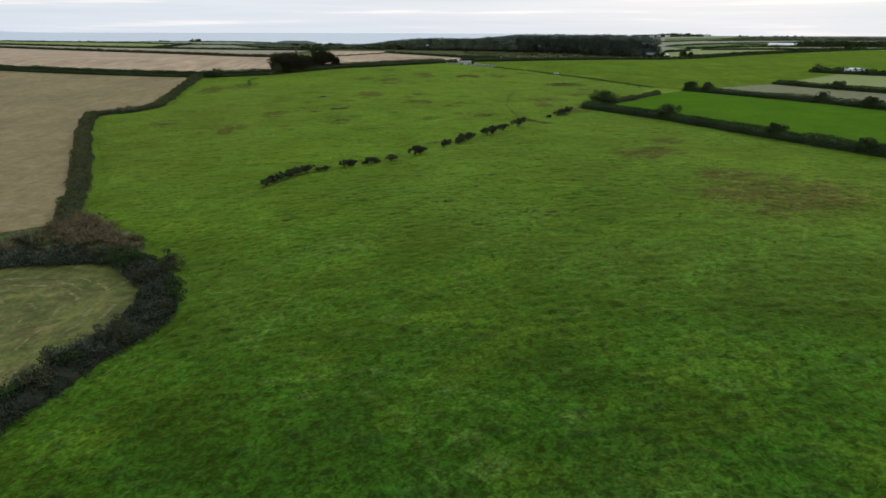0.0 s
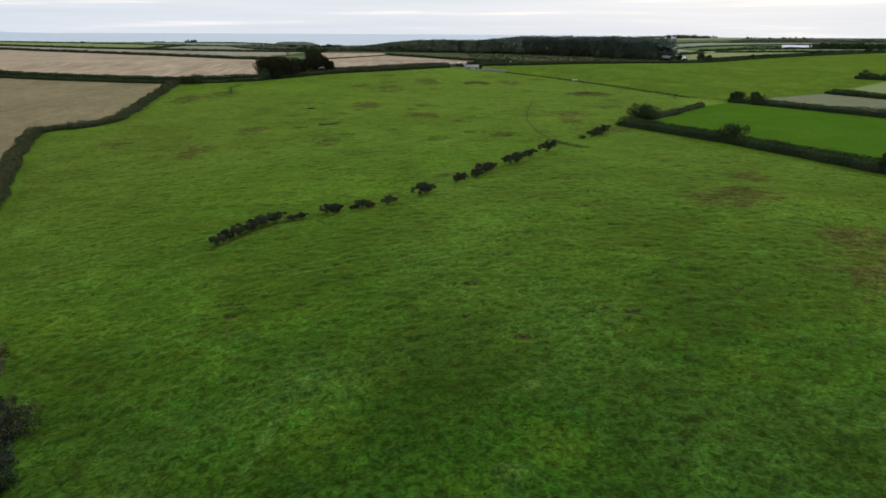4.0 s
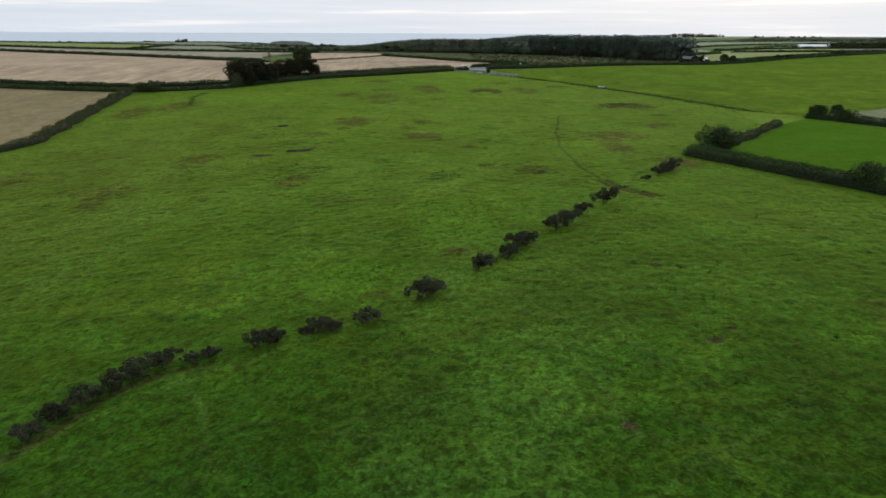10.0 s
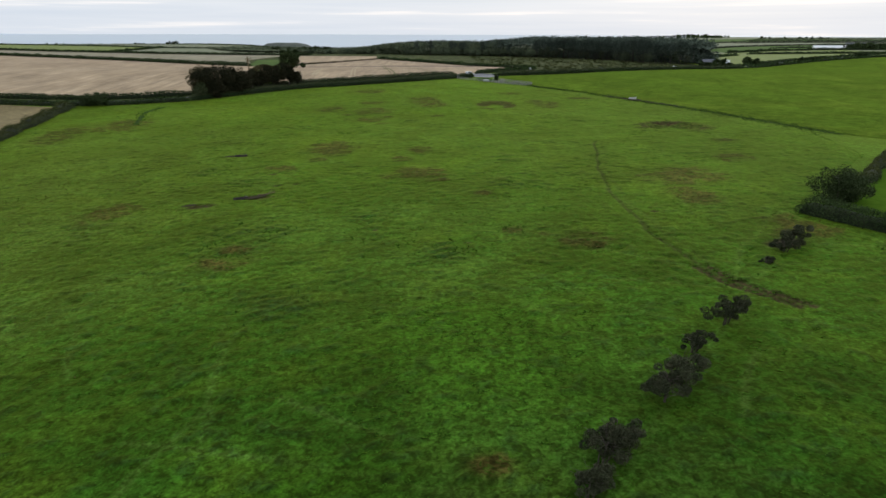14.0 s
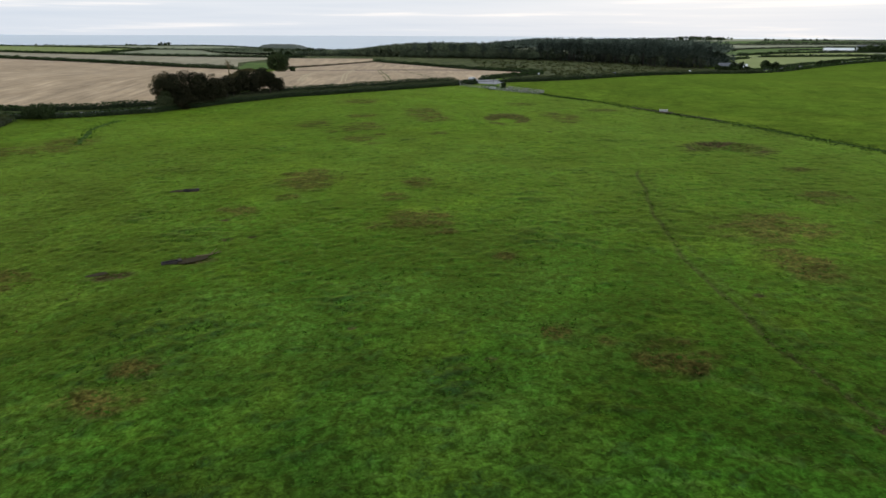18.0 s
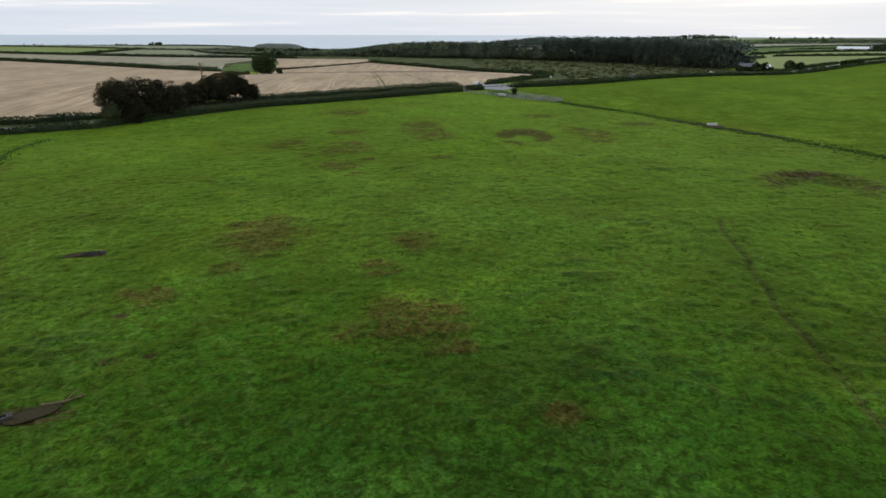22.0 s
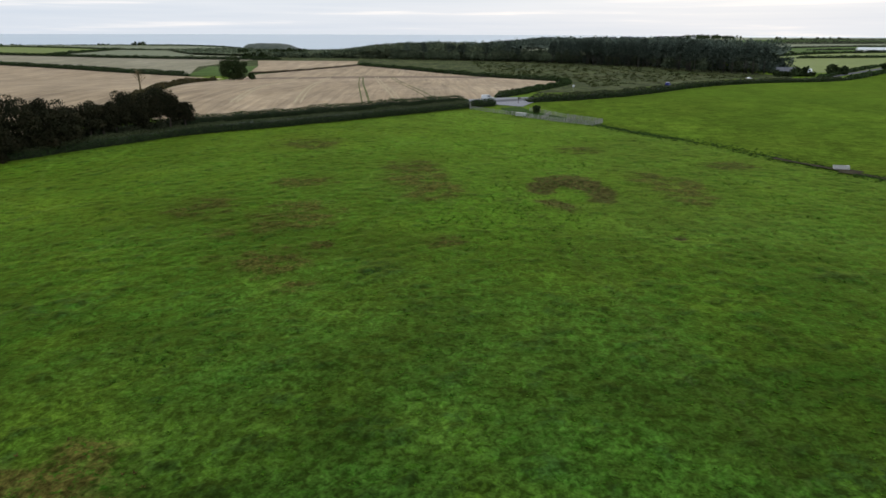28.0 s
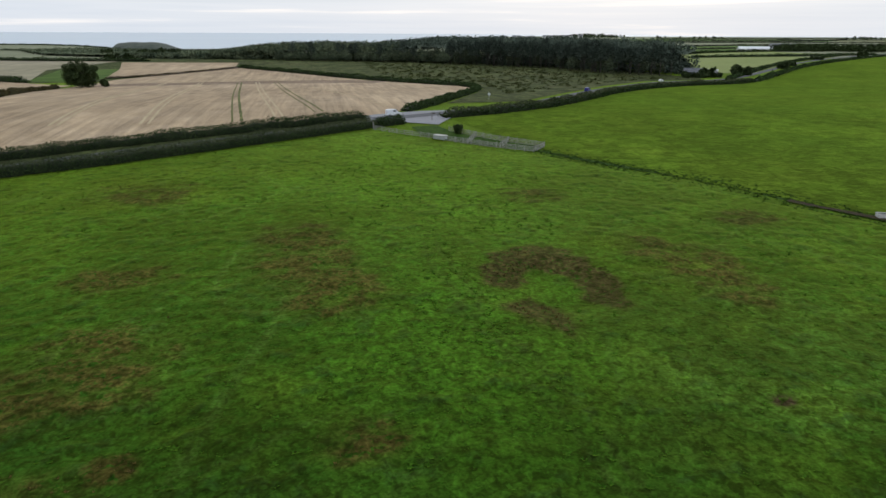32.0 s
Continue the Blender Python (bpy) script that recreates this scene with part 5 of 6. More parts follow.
for k in range(9):
    bx, by = -94 + 2.3 * k + rng2.uniform(-1, 1), 508 + 2.6 * k + rng2.uniform(-1, 1)
    tree("bush", bx, by, rng2.uniform(2.6, 4.4), 0.12, "dark undergrowth bush below roadside trees", "bush", "thorn_leaf", 0.2, 1800, 0.17, 8, 0.4, 0.1, (0, 0), 300 + k, "trees by the lane", 0.8, 0.05, (2.2, 3.0, 12))

# a dead tree
rng = np.random.default_rng(5)
dead = thing("dead_tree", -118, 616, "bare dead tree standing in a hedge", "tree")
bits = [tube([(0, 0, -0.2), (0.15, 0, 2.2), (-0.1, 0.1, 4.5), (0.2, 0, 7.0)], [0.42, 0.34, 0.26, 0.12])]
for k in range(12):
    a, z0 = k * 2.1, 3.2 + 0.3 * k
    d = Vector((math.cos(a), math.sin(a), 0.9 + 0.08 * k)).normalized()
    p = Vector((0, 0, z0))
    ln = 3.6 - 0.13 * k
    e = p + d * ln
    bits.append(tube([p, p + d * ln * 0.5 + Vector((0, 0, 0.2)), e], [0.15, 0.09, 0.03], 5))
    for s in range(4):
        f = e - d * ln * 0.15 * s
        g = Vector((rng.normal(), rng.normal(), 0.8)).normalized()
        bits.append(tube([f, f + g * 0.9, f + g * 1.6], [0.05, 0.03, 0.012], 4))
part("trunk", mesh_of("trunk", *joined(bits), True), "dead_bark", dead)


# ---- the wood ----
def pine(seed, h):
    rng = np.random.default_rng(seed)
    th = thing("pine_tree", 0, 0, "tall dark pine with a bare trunk at the wood's edge", "tree", "wood edge trees", z=0)
    wood = [tube([(0, 0, -0.3), (0.1, 0, h * 0.4), (0.2, 0.1, h * 0.95)], [0.28, 0.22, 0.08], 6)]
    tips = []
    for k in range(11):
        z, a = h * (0.5 + 0.045 * k), k * 2.4
        ln = h * 0.16 * (1.2 - 0.06 * k)
        e = (math.cos(a) * ln, math.sin(a) * ln, z + 0.8)
        wood.append(tube([(0, 0, z), e], [0.09, 0.03], 4))
        tips += [e, (e[0] * 0.4, e[1] * 0.4, z + 0.7)]
    part("trunk", mesh_of("trunk", *joined(wood), True), "pine_bark", th)
    P = crown_points(tips, h * 0.095, 1150, rng, 0.7)
    part("crown", mesh_of("crown", *leaf_quads(P, 0.48, rng)), "hazy_pine_leaf", th)
    return th


def wood_tree(seed, h):
    rng = np.random.default_rng(seed)
    th = thing("wood_tree", 0, 0, "green broadleaf tree at the wood's edge", "tree", "wood edge trees", z=0)
    wood, tips = limbs(h, 0.25, rng, 9, 0.34, 0.2)
    part("trunk", mesh_of("trunk", *joined(wood), True), "bark", th)
    P = crown_points(tips, h * 0.17, 1200, rng, 0.85)
    part("crown", mesh_of("crown", *leaf_quads(P, 0.5, rng)), "hazy_wood_leaf", th)
    return th


rng = np.random.default_rng(77)
pines, leafies = [pine(300 + k, 18 + 1.5 * k) for k in range(4)], [wood_tree(320 + k, 11 + 1.6 * k) for k in range(4)]
EDGE = resample([(238, 858), (224, 878), (204, 900), (196, 950), (168, 984), (140, 1020), (98, 1066), (30, 1100), (-40, 1122)], 5.5)
used = set()
for row in range(3):
    for i, p in enumerate(EDGE):
        k = i / len(EDGE)
        kind = pines if (k < 0.56 and rng.random() < 0.85) or rng.random() < 0.12 else leafies
        proto = kind[int(rng.integers(4))]
        x, y = p.x + rng.normal() * 1.8 + row * 2.5, p.y + rng.normal() * 1.8 + row * 6.5
        m = pose(x, y, ground(x, y) - 0.1, 0, 0, rng.uniform(0, 360)) @ Matrix.Scale(rng.uniform(0.82, 1.08) * (1 - 0.25 * smooth(0.6, 1.0, k)), 4)
        if proto.name not in used:
            used.add(proto.name)
            proto.matrix_basis = m
        else:
            c = copy_thing(proto, m)
            c.scale = m.to_scale()
inner = [(268, 868), (252, 878), (230, 905), (212, 960), (178, 1008), (108, 1086), (30, 1122), (-40, 1146), (-170, 1212), (-330, 1330), (-420, 1500), (-300, 1600), (100, 1400), (300, 1250), (318, 1100), (292, 960)]


def canopy(x, y):
    """Height of the wood's tops: tall pines to the east, lower broadleaves, scrubby trees by the coast."""
    tall = smooth(20, 130, x + 0.12 * (1000 - y))
    h = 12.5 + 8 * tall - 8.0 * smooth(-45, -150, x) + 1.5 * smooth(-60, -10, x) * (1 - tall)
    return h * (1 + 0.16 * noise.noise((x * 0.035, y * 0.035, 4)))


def wood_mass(name, label, leaf, tall):
    """Closed lumpy canopy with leaf clumps on it."""
    rng = np.random.default_rng(78 + tall)
    V, F, idx, P = [], [], {}, []
    cell = 6
    for i in range(-72, 66):
        for j in range(140, 270):
            x, y = i * cell, j * cell
            if not inside(x, y, inner) or (canopy(x, y) < 14.8 if tall else canopy(x, y) > 16.0):
                continue
            for k, (di, dj) in enumerate(((0, 0), (1, 0), (1, 1), (0, 1))):
                if (i + di, j + dj) not in idx:
                    idx[(i + di, j + dj)] = len(V)
                    qx, qy = (i + di) * cell, (j + dj) * cell
                    V.append((qx, qy, ground(qx, qy) + canopy(qx, qy) * ((0.74 if tall else 0.68) + 0.2 * noise.noise((qx * 0.21, qy * 0.21, 9)))))
            F.append([idx[(i + a, j + b)] for a, b in ((0, 0), (1, 0), (1, 1), (0, 1))])
            border = y < 1260 and not (inside(x - 9, y - 12, inner) and inside(x + 9, y - 12, inner))
            for _ in range(7 if border else 0):
                cx, cy = x + rng.uniform(-3, cell), y + rng.uniform(-4, cell)
                d = rng.normal(size=(14, 3)) * np.array([1.5, 1.5, 1.3])
                P.append(np.array([cx, cy, ground(cx, cy) + canopy(cx, cy) * rng.uniform(0.08, 0.85) * (0.6 if tall else 1)]) + d)
            for _ in range(2 if y < 1250 else 1):
                cx, cy = x + rng.uniform(0, cell), y + rng.uniform(0, cell)
                h, r = canopy(cx, cy) * rng.uniform(0.8, 1.14), rng.uniform(2.0, 4.4)
                d = rng.normal(size=(16 if y < 1250 else 9, 3))
                d /= np.linalg.norm(d, axis=1)[:, None]
                P.append(np.array([cx, cy, ground(cx, cy) + h - r * 0.8]) + d * r * np.array([1, 1, 0.8]))
    skirt = len(V)
    v, f = leaf_quads(np.concatenate(P), 1.0, rng)
    me = mesh_of(name, np.concatenate([np.array(V), v]), np.concatenate([np.array(F), f + skirt]))
    tagged(part(name, me, leaf), label, "wood", kind="stuff")


wood_mass("pine_wood", "dark dense pine plantation", "hazy_pine_leaf", True)
wood_mass("broadleaf_wood", "mixed green wood running down to the coast", "hazy_wood_leaf", False)

# scrub bushes before the wood
for k in range(46):
    x, y = rng.uniform(60, 250), rng.uniform(690, 1000)
    if not inside(x, y, [(85, 720), (115, 722), (150, 770), (195, 815), (240, 830), (200, 880), (190, 950), (150, 990), (60, 1060), (60, 840), (86, 775)]):
        continue
    tree("scrub_bush", x, y, rng.uniform(1.4, 3.2), 0.08, "olive bush in rough scrubland", "bush", "bramble_leaf", 0.3, 160, 0.4, 5, 0.5, 0.1, (0, 0), 400 + k, "scrub bushes", 0.8)


def bramble(seed):
    """Low mounds of bramble and coarse grass over the scrubland."""
    rng = np.random.default_rng(seed)
    P = []
    for _ in range(1500):
        x, y = rng.uniform(40, 255), rng.uniform(670, 1090)
        if not inside(x, y, [(78, 690), (108, 712), (150, 768), (195, 812), (240, 825), (208, 885), (196, 955), (152, 995), (60, 1075), (-40, 1115), (18, 880), (52, 840), (88, 775)]):
            continue
        r = rng.uniform(0.6, 2.4)
        d = rng.normal(size=(26, 3))
        d /= np.linalg.norm(d, axis=1)[:, None]
        d[:, 2] = np.abs(d[:, 2]) * 0.35
        P.append(np.array([x, y, ground(x, y) + 0.1]) + d * r)
    return mesh_of("bramble_scrub", *leaf_quads(np.concatenate(P), 0.45, rng))


tagged(part("bramble_scrub", bramble(88), "bramble_leaf"), "rough bramble mounds on the scrubland", "scrub", kind="stuff")


def copse(name, spots, label, leaf, seed):
    """Far trees as one mass of leaf clumps."""
    rng = np.random.default_rng(seed)
    V, F, k = [], [], 0
    for x, y, r, h, count in spots:
        for _ in range(count):
            a, q = rng.uniform(0, 6.28), r * math.sqrt(rng.random())
            tx, ty, th = x + q * math.cos(a), y + q * 0.5 * math.sin(a), h * rng.uniform(0.7, 1.1)
            d = rng.normal(size=(60, 3))
            d /= np.linalg.norm(d, axis=1)[:, None]
            d[:, 2] = d[:, 2] * 0.45 + 0.5
            v, f = leaf_quads(d * np.array([th * 0.42, th * 0.42, th]) + np.array([tx, ty, ground(tx, ty)]), 1.6, rng)
            V.append(v), F.append(f + k)
            k += len(v)
    return tagged(part(name, mesh_of(name, np.concatenate(V), np.concatenate(F)), leaf), label, "wood", kind="stuff")


copse("farm_copse", [(770, 1420, 60, 11, 80), (860, 1390, 50, 11, 60), (980, 1420, 70, 10, 60), (1150, 1400, 60, 10, 40)], "dark trees round the farm buildings", "tree_leaf", 51)
copse("roadside_copse", [(700, 1215, 14, 6, 6), (560, 1120, 8, 4, 4), (430, 985, 7, 4, 4), (395, 945, 7, 4, 4), (300, 862, 8, 7, 5), (262, 842, 6, 6, 4), (250, 838, 7, 3.5, 8), (268, 843, 6, 3, 6)], "dark bushes along the distant road", "tree_leaf", 52)
MV, MF = [], []
for j in range(9):
    for i in range(21):
        u, v = i / 10 - 1, j / 4 - 1
        top = 30 * smooth(1.0, 0.55, abs(v)) * smooth(-1.0, -0.72, u) * (1 - smooth(-0.1, 1.0, u))
        MV.append((-490 + 125 * u, 2750 + 120 * v, -40 + top + 2 * noise.noise((i * 0.6, j * 0.6, 2))))
for j in range(8):
    for i in range(20):
        MF.append((j * 21 + i, j * 21 + i + 1, j * 21 + i + 22, j * 21 + i + 21))
tagged(part("headland", mesh_of("headland", MV, MF, True), "hazy_hill_scrub"), "low wooded hill on the coast", "hill", kind="structure")
copse("headland_wood", [(-300, 2650, 60, 6, 16), (-220, 2600, 70, 6, 16)], "low trees along the coast", "hazy_wood_leaf", 53)
copse("village_trees", [(560, 2540, 60, 6, 10), (740, 2550, 50, 9, 20), (850, 2570, 60, 12, 40), (930, 2580, 50, 9, 24), (1150, 2500, 120, 6, 16), (1700, 2380, 80, 8, 16)], "trees round the distant village", "tree_leaf", 54)
copse("coast_trees", [(-660, 1990, 20, 8, 8), (-780, 2080, 20, 6, 6), (-1000, 2090, 30, 5, 6), (-215, 1330, 50, 8, 20), (-205, 1180, 22, 7, 8)], "scattered trees on the coastal fields", "tree_leaf", 55)


# ---- buildings ----
def building(name, x, y, size, wall, roof, label, turn=0.0, pitch=0.35, windows=3, category="building", group=""):
    """A gabled building: walls, two roof slopes, windows and a door."""
    w, d, h = size
    th = thing(name, x, y, label, category, group, turn)
    bm = bmesh.new()
    rise = d * pitch
    prof = [(-d / 2, -0.6), (d / 2, -0.6), (d / 2, h), (0, h + rise), (-d / 2, h)]
    vs = [[bm.verts.new((s * w / 2, py, pz)) for py, pz in prof] for s in (-1, 1)]
    bm.faces.new(list(reversed(vs[0])))
    bm.faces.new(vs[1])
    for i in range(5):
        q = (i + 1) % 5
        bm.faces.new((vs[0][i], vs[0][q], vs[1][q], vs[1][i]))
    bmesh.ops.recalc_face_normals(bm, faces=bm.faces)
    part("wall", bm, wall, th)
    ln = math.hypot(d / 2 + 0.4, rise + 0.4 * 2 * pitch)
    for s in (-1, 1):
        a = math.degrees(math.atan2(rise, d / 2))
        part("roof", boxed((w + 0.8, ln, 0.18), (0, s * (d / 4 + 0.12), h + rise / 2 + 0.1), 0.02, 0, -s * a), roof, th)
    for k in range(windows):
        wx = (k + 0.5) / windows * w - w / 2
        win = part("window", boxed((1.2, 0.16, 1.3), (wx, -d / 2 - 0.05, h * 0.55), 0.02), "white_paint", th)
        part("pane", boxed((1.0, 0.06, 1.1), (wx, -d / 2 - 0.14, h * 0.55), 0.0), "glass_dark", win)
    part("door", boxed((1.0, 0.12, 2.0), (w * 0.08, -d / 2 - 0.06, 1.0), 0.02), "bark", th)
    return th


building("farmhouse", 258, 850, (15, 8, 2.4), "stone_wall", "slate", "low grey farmhouse at the end of the wood", -20, 0.4)
building("outbuilding", 273, 852, (6, 6, 2.2), "stone_wall", "sheet_roof", "small outbuilding with a pale sheet roof", -20, 0.4, 1)
building("barn", 700, 1452, (52, 12, 2.6), "render_wall", "sheet_roof", "long low barn with a white sheet roof", -14, 0.28, 6)
building("barn", 770, 1475, (50, 16, 5.0), "stone_wall", "slate", "long grey barn beside a white one", -14, 0.3, 4)
building("barn", 1000, 1380, (40, 20, 6.0), "stone_wall", "slate", "grey farm shed with a pale roof", -20, 0.3, 4)
building("shed", 282, 478, (12, 6, 2.4), "stone_wall", "sheet_roof", "low field shed with a pale roof", -35, 0.25, 0)
rng = np.random.default_rng(9)
for k in range(16):
    x = 485 + 22 * k + rng.uniform(-8, 8)
    building("house", x, 2520 + rng.uniform(-40, 40), (rng.uniform(9, 15), 8, rng.uniform(4, 6)), "render_wall", "slate", "small white rendered house in the distant village", rng.uniform(-30, 30), 0.45, 3, "house", "village houses")


# ---- vehicles ----
def vehicle(name, x, y, turn, paint, label, van=False):
    th = thing(name, x, y, label, "van" if van else "car", "", turn, ground(x, y) + 0.2)
    top = 1.95 if van else 1.45
    prof = [(-2.2, 0.35), (2.25, 0.35), (2.3, 0.7), (2.15, 0.95), (1.35, 1.08), (0.65, top - 0.06), (0.3, top), (-1.9, top), (-2.2, top - 0.15), (-2.28, 0.8)] if van else \
           [(-2.1, 0.32), (2.1, 0.32), (2.15, 0.62), (2.0, 0.8), (1.05, 0.92), (0.35, top - 0.04), (-0.2, top), (-1.2, top - 0.05), (-1.85, 0.98), (-2.12, 0.92)]
    bm = bmesh.new()
    rows = []
    for s, ins in ((-0.9, 0.12), (-0.82, 0.0), (0.82, 0.0), (0.9, 0.12)):
        rows.append([bm.verts.new((px * (1 - ins * 0.12), s * (1 - 0.12 * smooth(0.9, top, pz)), pz - ins * 0.35 * smooth(0.9, top, pz))) for px, pz in prof])
    n = len(prof)
    for a, b in zip(rows, rows[1:]):
        for i in range(n):
            bm.faces.new((a[i], a[(i + 1) % n], b[(i + 1) % n], b[i]))
    bm.faces.new(rows[0])
    bm.faces.new(list(reversed(rows[-1])))
    bmesh.ops.recalc_face_normals(bm, faces=bm.faces)
    part("body", bm, paint, th)
    fx = (1.0, 1.42) if van else (0.72, 1.2)
    a = math.degrees(math.atan2(top - 1.05, 0.72))
    part("windscreen", boxed((0.86, 1.35, 0.03), (fx[0] + 0.04, 0, fx[1] + 0.16 if van else fx[1]), 0.0), "glass_dark", th).matrix_basis = pose(0, 0, 0)
    th.children[-1].data.transform(Matrix.Translation((fx[0], 0, (1.08 + top) / 2)) @ Euler((0, radians(a), 0)).to_matrix().to_4x4() @ Matrix.Translation((-fx[0] - 0.04, 0, -(fx[1] + 0.16 if van else fx[1]) + 0.06)))
    for s in (-1, 1):
        part("side_window", boxed((0.9 if van else 1.5, 0.03, 0.42), (0.15 if van else -0.45, s * 0.868, top - 0.42 if van else top - 0.3), 0.0), "glass_dark", th)
        part("headlight", boxed((0.1, 0.3, 0.16), (2.16 if van else 2.04, s * 0.6, 0.8 if van else 0.68), 0.03), "lamp_glass", th)
        part("tail_light", boxed((0.06, 0.16, 0.4), (-2.24 if van else -2.1, s * 0.72, 1.0 if van else 0.78), 0.02), "red_glass", th)
        for wx in (-1.35, 1.42):
            bm = bmesh.new()
            bmesh.ops.create_cone(bm, cap_ends=True, segments=20, radius1=0.33, radius2=0.33, depth=0.22, matrix=pose(wx, s * 0.8, 0.33, 90))
            wheel = part("wheel", bm, "rubber", th)
            bm = bmesh.new()
            bmesh.ops.create_cone(bm, cap_ends=True, segments=14, radius1=0.2, radius2=0.17, depth=0.24, matrix=pose(wx, s * 0.8, 0.33, 90))
            part("rim", bm, "galv", wheel)
    part("bumper", boxed((0.2, 1.6, 0.22), (2.2 if van else 2.06, 0, 0.45), 0.05), "rubber", th)
    return th


vehicle("van", 16.5, 590, 12, "white_paint", "white panel van waiting at the road junction", True)
vehicle("van", 120, 701, 55, "blue_paint", "dark blue van on the country road", True)
vehicle("car", 206, 797, 40, "white_paint", "white car on the country road")


# ---- sheep pen, troughs, posts ----
def fence(line, label, h=1.35, rails=4, gap=2.5, mat="fence_wood", group="pen fences"):
    """Posts and rails along a line."""
    th = thing("fence", line[0][0], line[0][1], label, "fence", group)
    o = th.matrix_basis.translation
    for a, b in zip(line, line[1:]):
        a, b = Vector(a), Vector(b)
        n = max(1, round((b - a).length / gap))
        turn = math.degrees(math.atan2(b.y - a.y, b.x - a.x))
        for i in range(n + 1):
            p = a.lerp(b, i / n)
            z = ground(p.x, p.y)
            part("post", boxed((0.14, 0.14, h + 0.35), (p.x - o.x, p.y - o.y, z - o.z + (h - 0.15) / 2 + 0.05), 0.015, turn), mat, th)
            if i < n:
                q = a.lerp(b, (i + 1) / n)
                zq = ground(q.x, q.y)
                c = (p + q) / 2
                for r in range(rails):
                    part("rail", boxed(((q - p).length, 0.06, 0.13), (c.x - o.x, c.y - o.y, (z + zq) / 2 - o.z + h * (r + 0.75) / rails), 0.008, turn), mat, th)
    return th


fence([(9, 566), (14, 560), (23, 552)], "weathered timber rail fence from the hedge to the pen", 1.2, 3)
fence([(25, 549), (33, 541), (42, 534)], "weathered timber rails along the sheep pen", 1.25, 4)
fence([(28, 563), (36, 550), (46, 539)], "weathered timber rails at the back of the sheep pen", 1.25, 4)
fence([(42, 534), (46, 539)], "timber end rails of the sheep pen", 1.25, 4)
fence([(29, 545), (33, 554)], "timber cross rails dividing the sheep pen", 1.25, 4)
fence([(35.5, 539.5), (39.5, 546.5)], "timber cross rails dividing the sheep pen", 1.25, 4)

trailer = thing("livestock_feeder", 23.5, 550.5, "grey galvanised livestock feeder beside the pen", "feeder", "", -42)
part("body", boxed((3.2, 1.5, 0.9), (0, 0, 0.75), 0.05), "galv", trailer)
part("lid", boxed((3.4, 1.7, 0.08), (0, 0, 1.24), 0.02), "concrete", trailer)
for sx in (-1.4, 1.4):
    for sy in (-0.6, 0.6):
        part("leg", boxed((0.12, 0.12, 0.5), (sx, sy, 0.15), 0.01), "galv", trailer)


def trough(x, y, turn, size, mat, label):
    w, d, h = size
    th = thing("water_trough", x, y, label, "trough", "", turn)
    bm = bmesh.new()
    for s in (-1, 1):
        box(bm, (w, 0.1, h), (0, s * (d / 2 - 0.05), h / 2 - 0.05), 0.015)
        box(bm, (0.1, d - 0.2, h), (s * (w / 2 - 0.05), 0, h / 2 - 0.05), 0.015)
    box(bm, (w - 0.2, d - 0.2, 0.1), (0, 0, 0.05), 0.0)
    part("basin", bm, mat, th)
    part("water", boxed((w - 0.22, d - 0.22, 0.04), (0, 0, h - 0.2), 0.0), "glass_dark", th)
    part("valve_cover", boxed((0.5, d, 0.06), (w / 2 - 0.3, 0, h + 0.0), 0.015), mat, th)
    return th


trough(80.5, 475, -20, (3.0, 1.3, 0.8), "concrete", "pale concrete water trough at the ditch")
trough(-57.5, 364.5, 15, (3.2, 0.9, 0.45), "rusty", "old dark iron water trough in the pasture")
trough(-45.5, 318.2, 30, (3.0, 0.9, 0.45), "rusty", "dark iron feed trough standing in mud")
for mx, my, ma, mb, mt, mm in ((-42.5, 319.3, 2.4, 1.2, 35, "mud"), (-55, 314, 1.7, 0.7, 30, "mud"), (-60, 364, 2.4, 0.9, 20, "mud"), (81, 472, 3.0, 2.0, 30, "mud"), (50, 276, 2.6, 1.4, 30, "mud")):
    ring = []
    for k in range(14):
        a = k * math.tau / 14
        r = 1 + 0.35 * noise.noise((math.cos(a) * 1.5 + mx, math.sin(a) * 1.5 + my, 1))
        u, v = ma * r * math.cos(a), mb * r * math.sin(a)
        c, q = math.cos(radians(mt)), math.sin(radians(mt))
        ring.append((mx + c * u - q * v, my + q * u + c * v))
    field("mud_patch", ring, mm, "bare trampled mud in the pasture", 1.2, 0.17)

sign = thing("signpost", 26.5, 581, "dark wooden signpost at the junction", "signpost")
part("post", boxed((0.16, 0.16, 2.4), (0, 0, 1.1), 0.02), "bark", sign)
part("board", boxed((1.2, 0.06, 0.35), (0.3, -0.1, 2.05), 0.015, 20), "bark", sign)
road_sign = thing("road_sign", 60, 650, "small white road sign on a post", "road sign")
part("post", boxed((0.1, 0.1, 2.2), (0, 0, 1.0), 0.01), "galv", road_sign)
part("plate", boxed((0.9, 0.05, 0.9), (0, -0.08, 2.1), 0.02), "white_paint", road_sign)
gate_post = thing("gate_post", 8.8, 567.8, "pale timber gate post at the hedge end", "post")
part("post", boxed((0.25, 0.25, 1.9), (0, 0, 0.85), 0.03), "fence_wood", gate_post)

log = thing("fallen_branch", -40.5, 321, "bare fallen branch lying in mud", "branch")
part("branch", mesh_of("branch", *joined([tube([(-2, -0.4, 0.1), (0, 0, 0.25), (1.6, 0.9, 0.5)], [0.16, 0.13, 0.06]), tube([(0, 0, 0.25), (0.8, 1.4, 0.9)], [0.08, 0.03], 5), tube([(0.6, 0.3, 0.3), (1.7, 0.1, 1.1)], [0.07, 0.02], 5)]), True), "dead_bark", log)


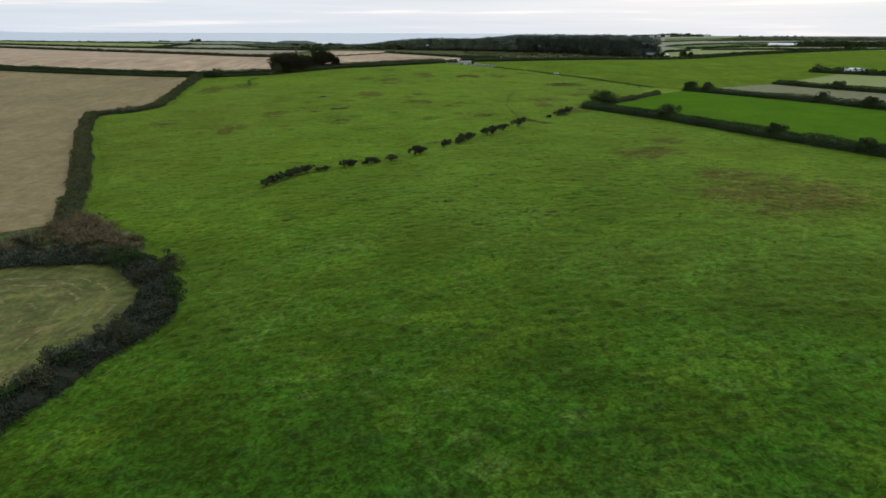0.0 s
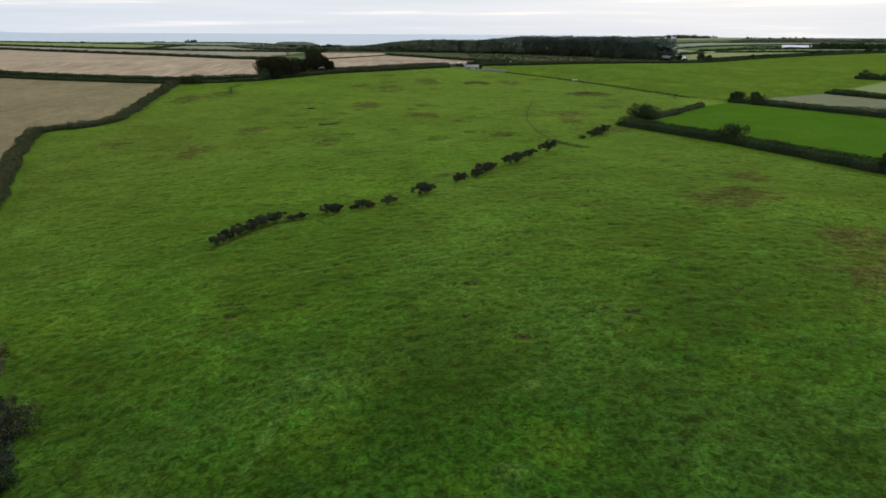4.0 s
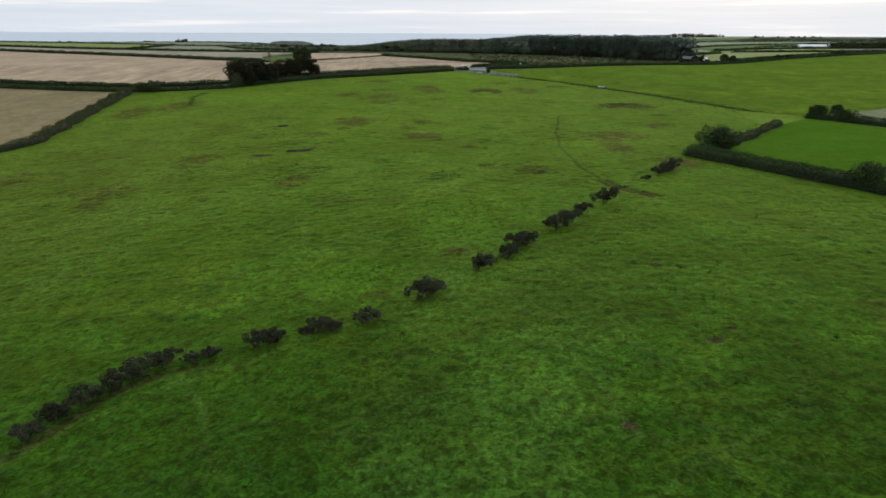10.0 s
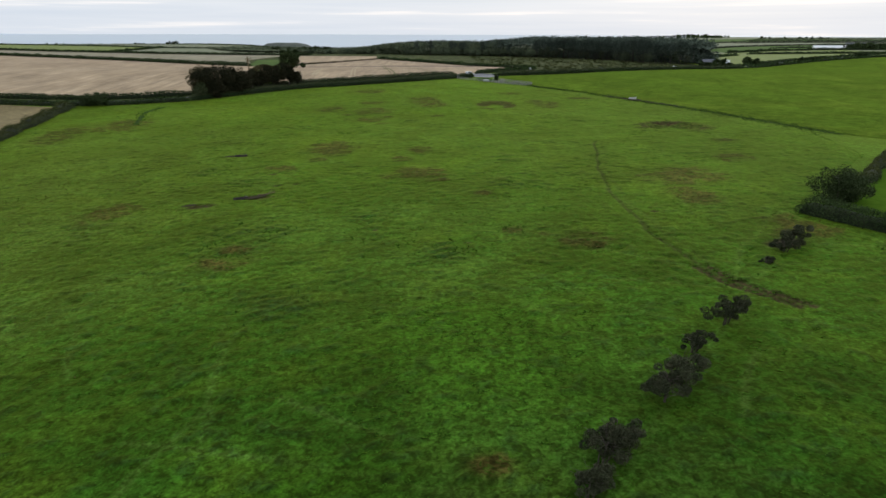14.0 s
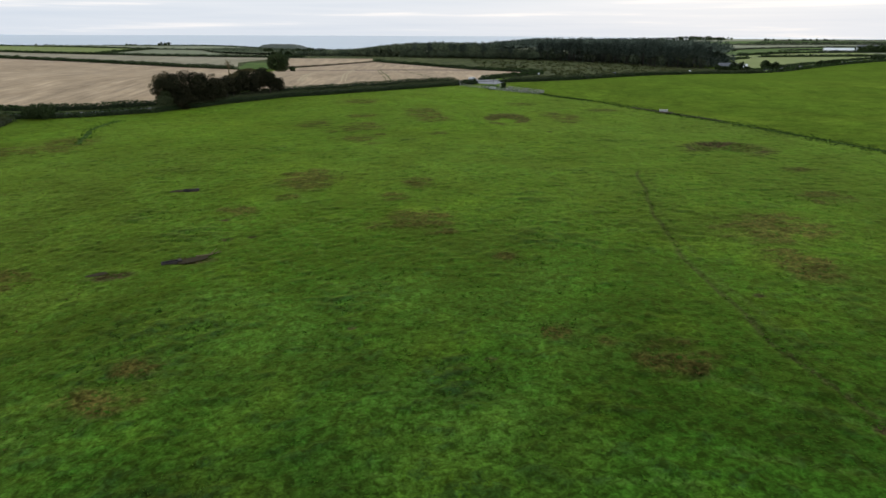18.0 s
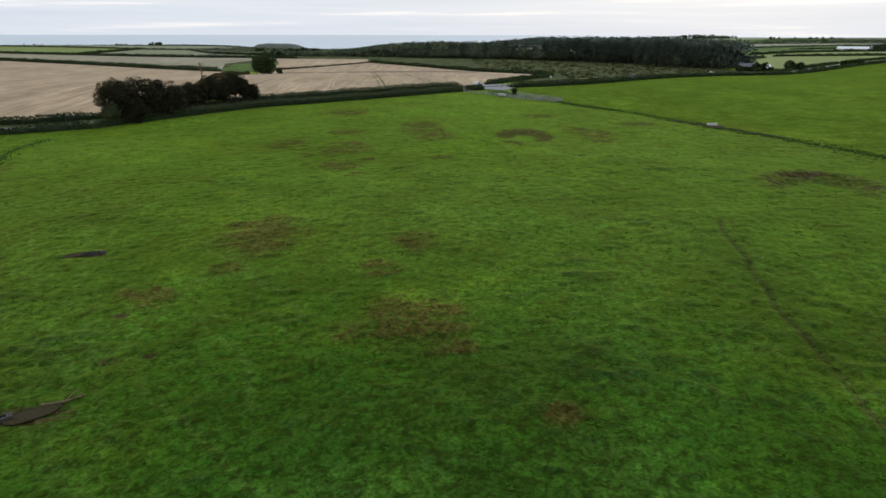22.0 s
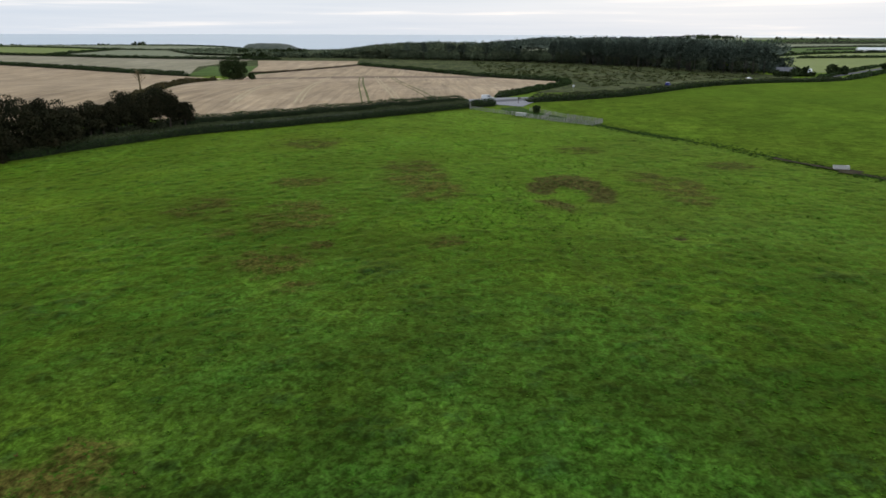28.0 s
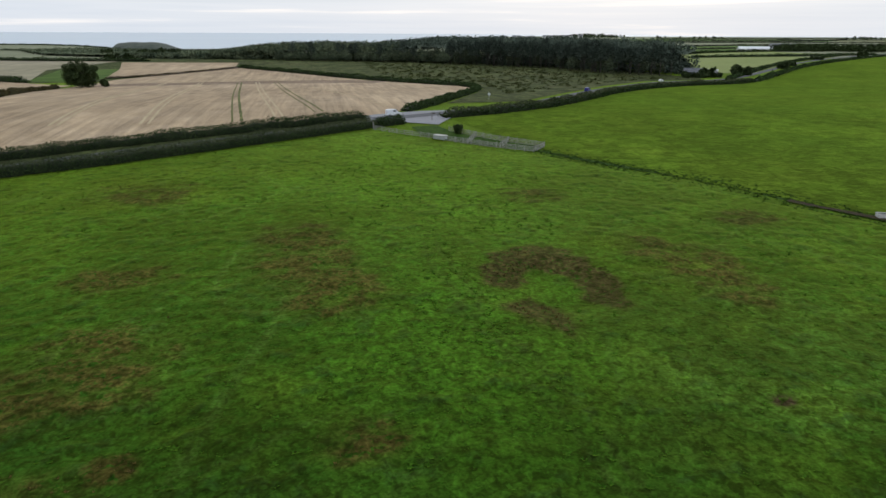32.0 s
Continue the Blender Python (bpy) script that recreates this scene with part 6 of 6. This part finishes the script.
# ---- grass tufts and docks ----
def tufts(name, x, y, mat, label, height, width, seed, blades=5):
    """Low clumps of bent blades at the places given."""
    rng = np.random.default_rng(seed)
    n = len(x)
    z = land(x, y) + 0.08
    s = rng.uniform(0.6, 1.4, n)[:, None]
    a = rng.uniform(0, 6.28, n)[:, None] + np.arange(blades) * 6.28 / blades + rng.normal(size=(n, blades)) * 0.3
    c, q = np.cos(a), np.sin(a)
    r, hh, ww = width * s, height * s * rng.uniform(0.6, 1.2, (n, blades)), width * s * 0.42
    x, y, z = x[:, None], y[:, None], z[:, None]
    low = z + 0 * c - 0.05
    V = np.stack([np.stack([x - q * ww, y + c * ww, low], -1), np.stack([x + q * ww, y - c * ww, low], -1), np.stack([x + c * r, y + q * r, z + hh], -1)], 2).reshape(-1, 3)
    return tagged(part(name, mesh_of(name, V, np.arange(len(V)).reshape(-1, 3)), mat), label, "grass", kind="stuff")


rng = np.random.default_rng(61)


def sheet_at(sheet, x, y):
    """Values of a turf sheet at the places given."""
    i, j = np.rint((x - X0) / STEP).astype(int), np.rint((y - Y0) / STEP).astype(int)
    return sheet[np.clip(j, 0, sheet.shape[0] - 1), np.clip(i, 0, sheet.shape[1] - 1)]


tx, ty = rng.uniform(-148, 112, 260000), rng.uniform(40, 568, 260000)
ok = inside_many(tx, ty, PASTURE) & (rng.random(260000) < sheet_at(tussock * (0.25 + 0.75 * coarse) * (1 - dry_dim) * (1 - mud), tx, ty))
tufts("grass_tufts", tx[ok][:45000], ty[ok][:45000], "tuft", "coarse green grass tufts of the pasture", 0.07, 0.34, 61)
dx, dy = rng.uniform(-140, 110, 200000), rng.uniform(80, 520, 200000)
ok = inside_many(dx, dy, PASTURE) & (rng.random(200000) < 0.7 * sheet_at(dry_dim, dx, dy))
tufts("dock_stems", dx[ok], dy[ok], "dock", "rusty brown docks and dead stems in patches", 0.1, 0.2, 62, 4)
# coarse grass along the ditch
DITCH = resample([(43, 536), (52, 521), (66, 503), (79, 473), (92, 448), (104, 415), (116, 378)], 0.25)
gx = np.concatenate([np.array([p.x for p in DITCH]) + rng.normal(size=len(DITCH)) * 2.2 for _ in range(3)])
gy = np.concatenate([np.array([p.y for p in DITCH]) + rng.normal(size=len(DITCH)) * 1.2 for _ in range(3)])
tufts("ditch_grass", gx, gy, "trodden", "dark coarse grass along the ditch", 0.12, 0.34, 63)
GULLY = resample([(-109, 420), (-113, 436), (-117, 448), (-114, 463)], 0.3)
gx = np.array([p.x for p in GULLY]) + rng.normal(size=len(GULLY)) * 1.5
gy = np.array([p.y for p in GULLY]) + rng.normal(size=len(GULLY)) * 1.5
tufts("gully_grass", gx, gy, "rush", "dark coarse grass along a gully", 0.3, 0.26, 66)
# rush clumps
RUSH = [(-41, 294, 6), (-34, 294, 4), (-38, 284, 7), (9, 289, 3), (20, 281, 3.5), (-17, 300, 3), (-2, 279, 4), (-13, 419, 3), (44, 413, 2), (-33, 396, 3), (2, 147, 1.4), (6, 130, 1.8), (18, 134, 2), (30, 146, 1.5), (-31, 144, 1.3), (10, 166, 1.2),
        (-1, 163, 1), (6, 160, 1.2), (27, 178, 1), (30, 173, 1), (15, 181, 1.2), (-20, 157, 1), (-48, 332, 5), (-60, 345, 6), (12, 325, 4), (-25, 260, 6)]
bx, by = [], []
for cx, cy, r in RUSH:
    n = int(4 * r * r) + 4
    bx.append(cx + rng.normal(size=n) * r * 0.55)
    by.append(cy + rng.normal(size=n) * r * 0.55)
tufts("rush_clumps", np.concatenate(bx), np.concatenate(by), "rush", "dark green rush and thistle clumps in the pasture", 0.2, 0.24, 64)
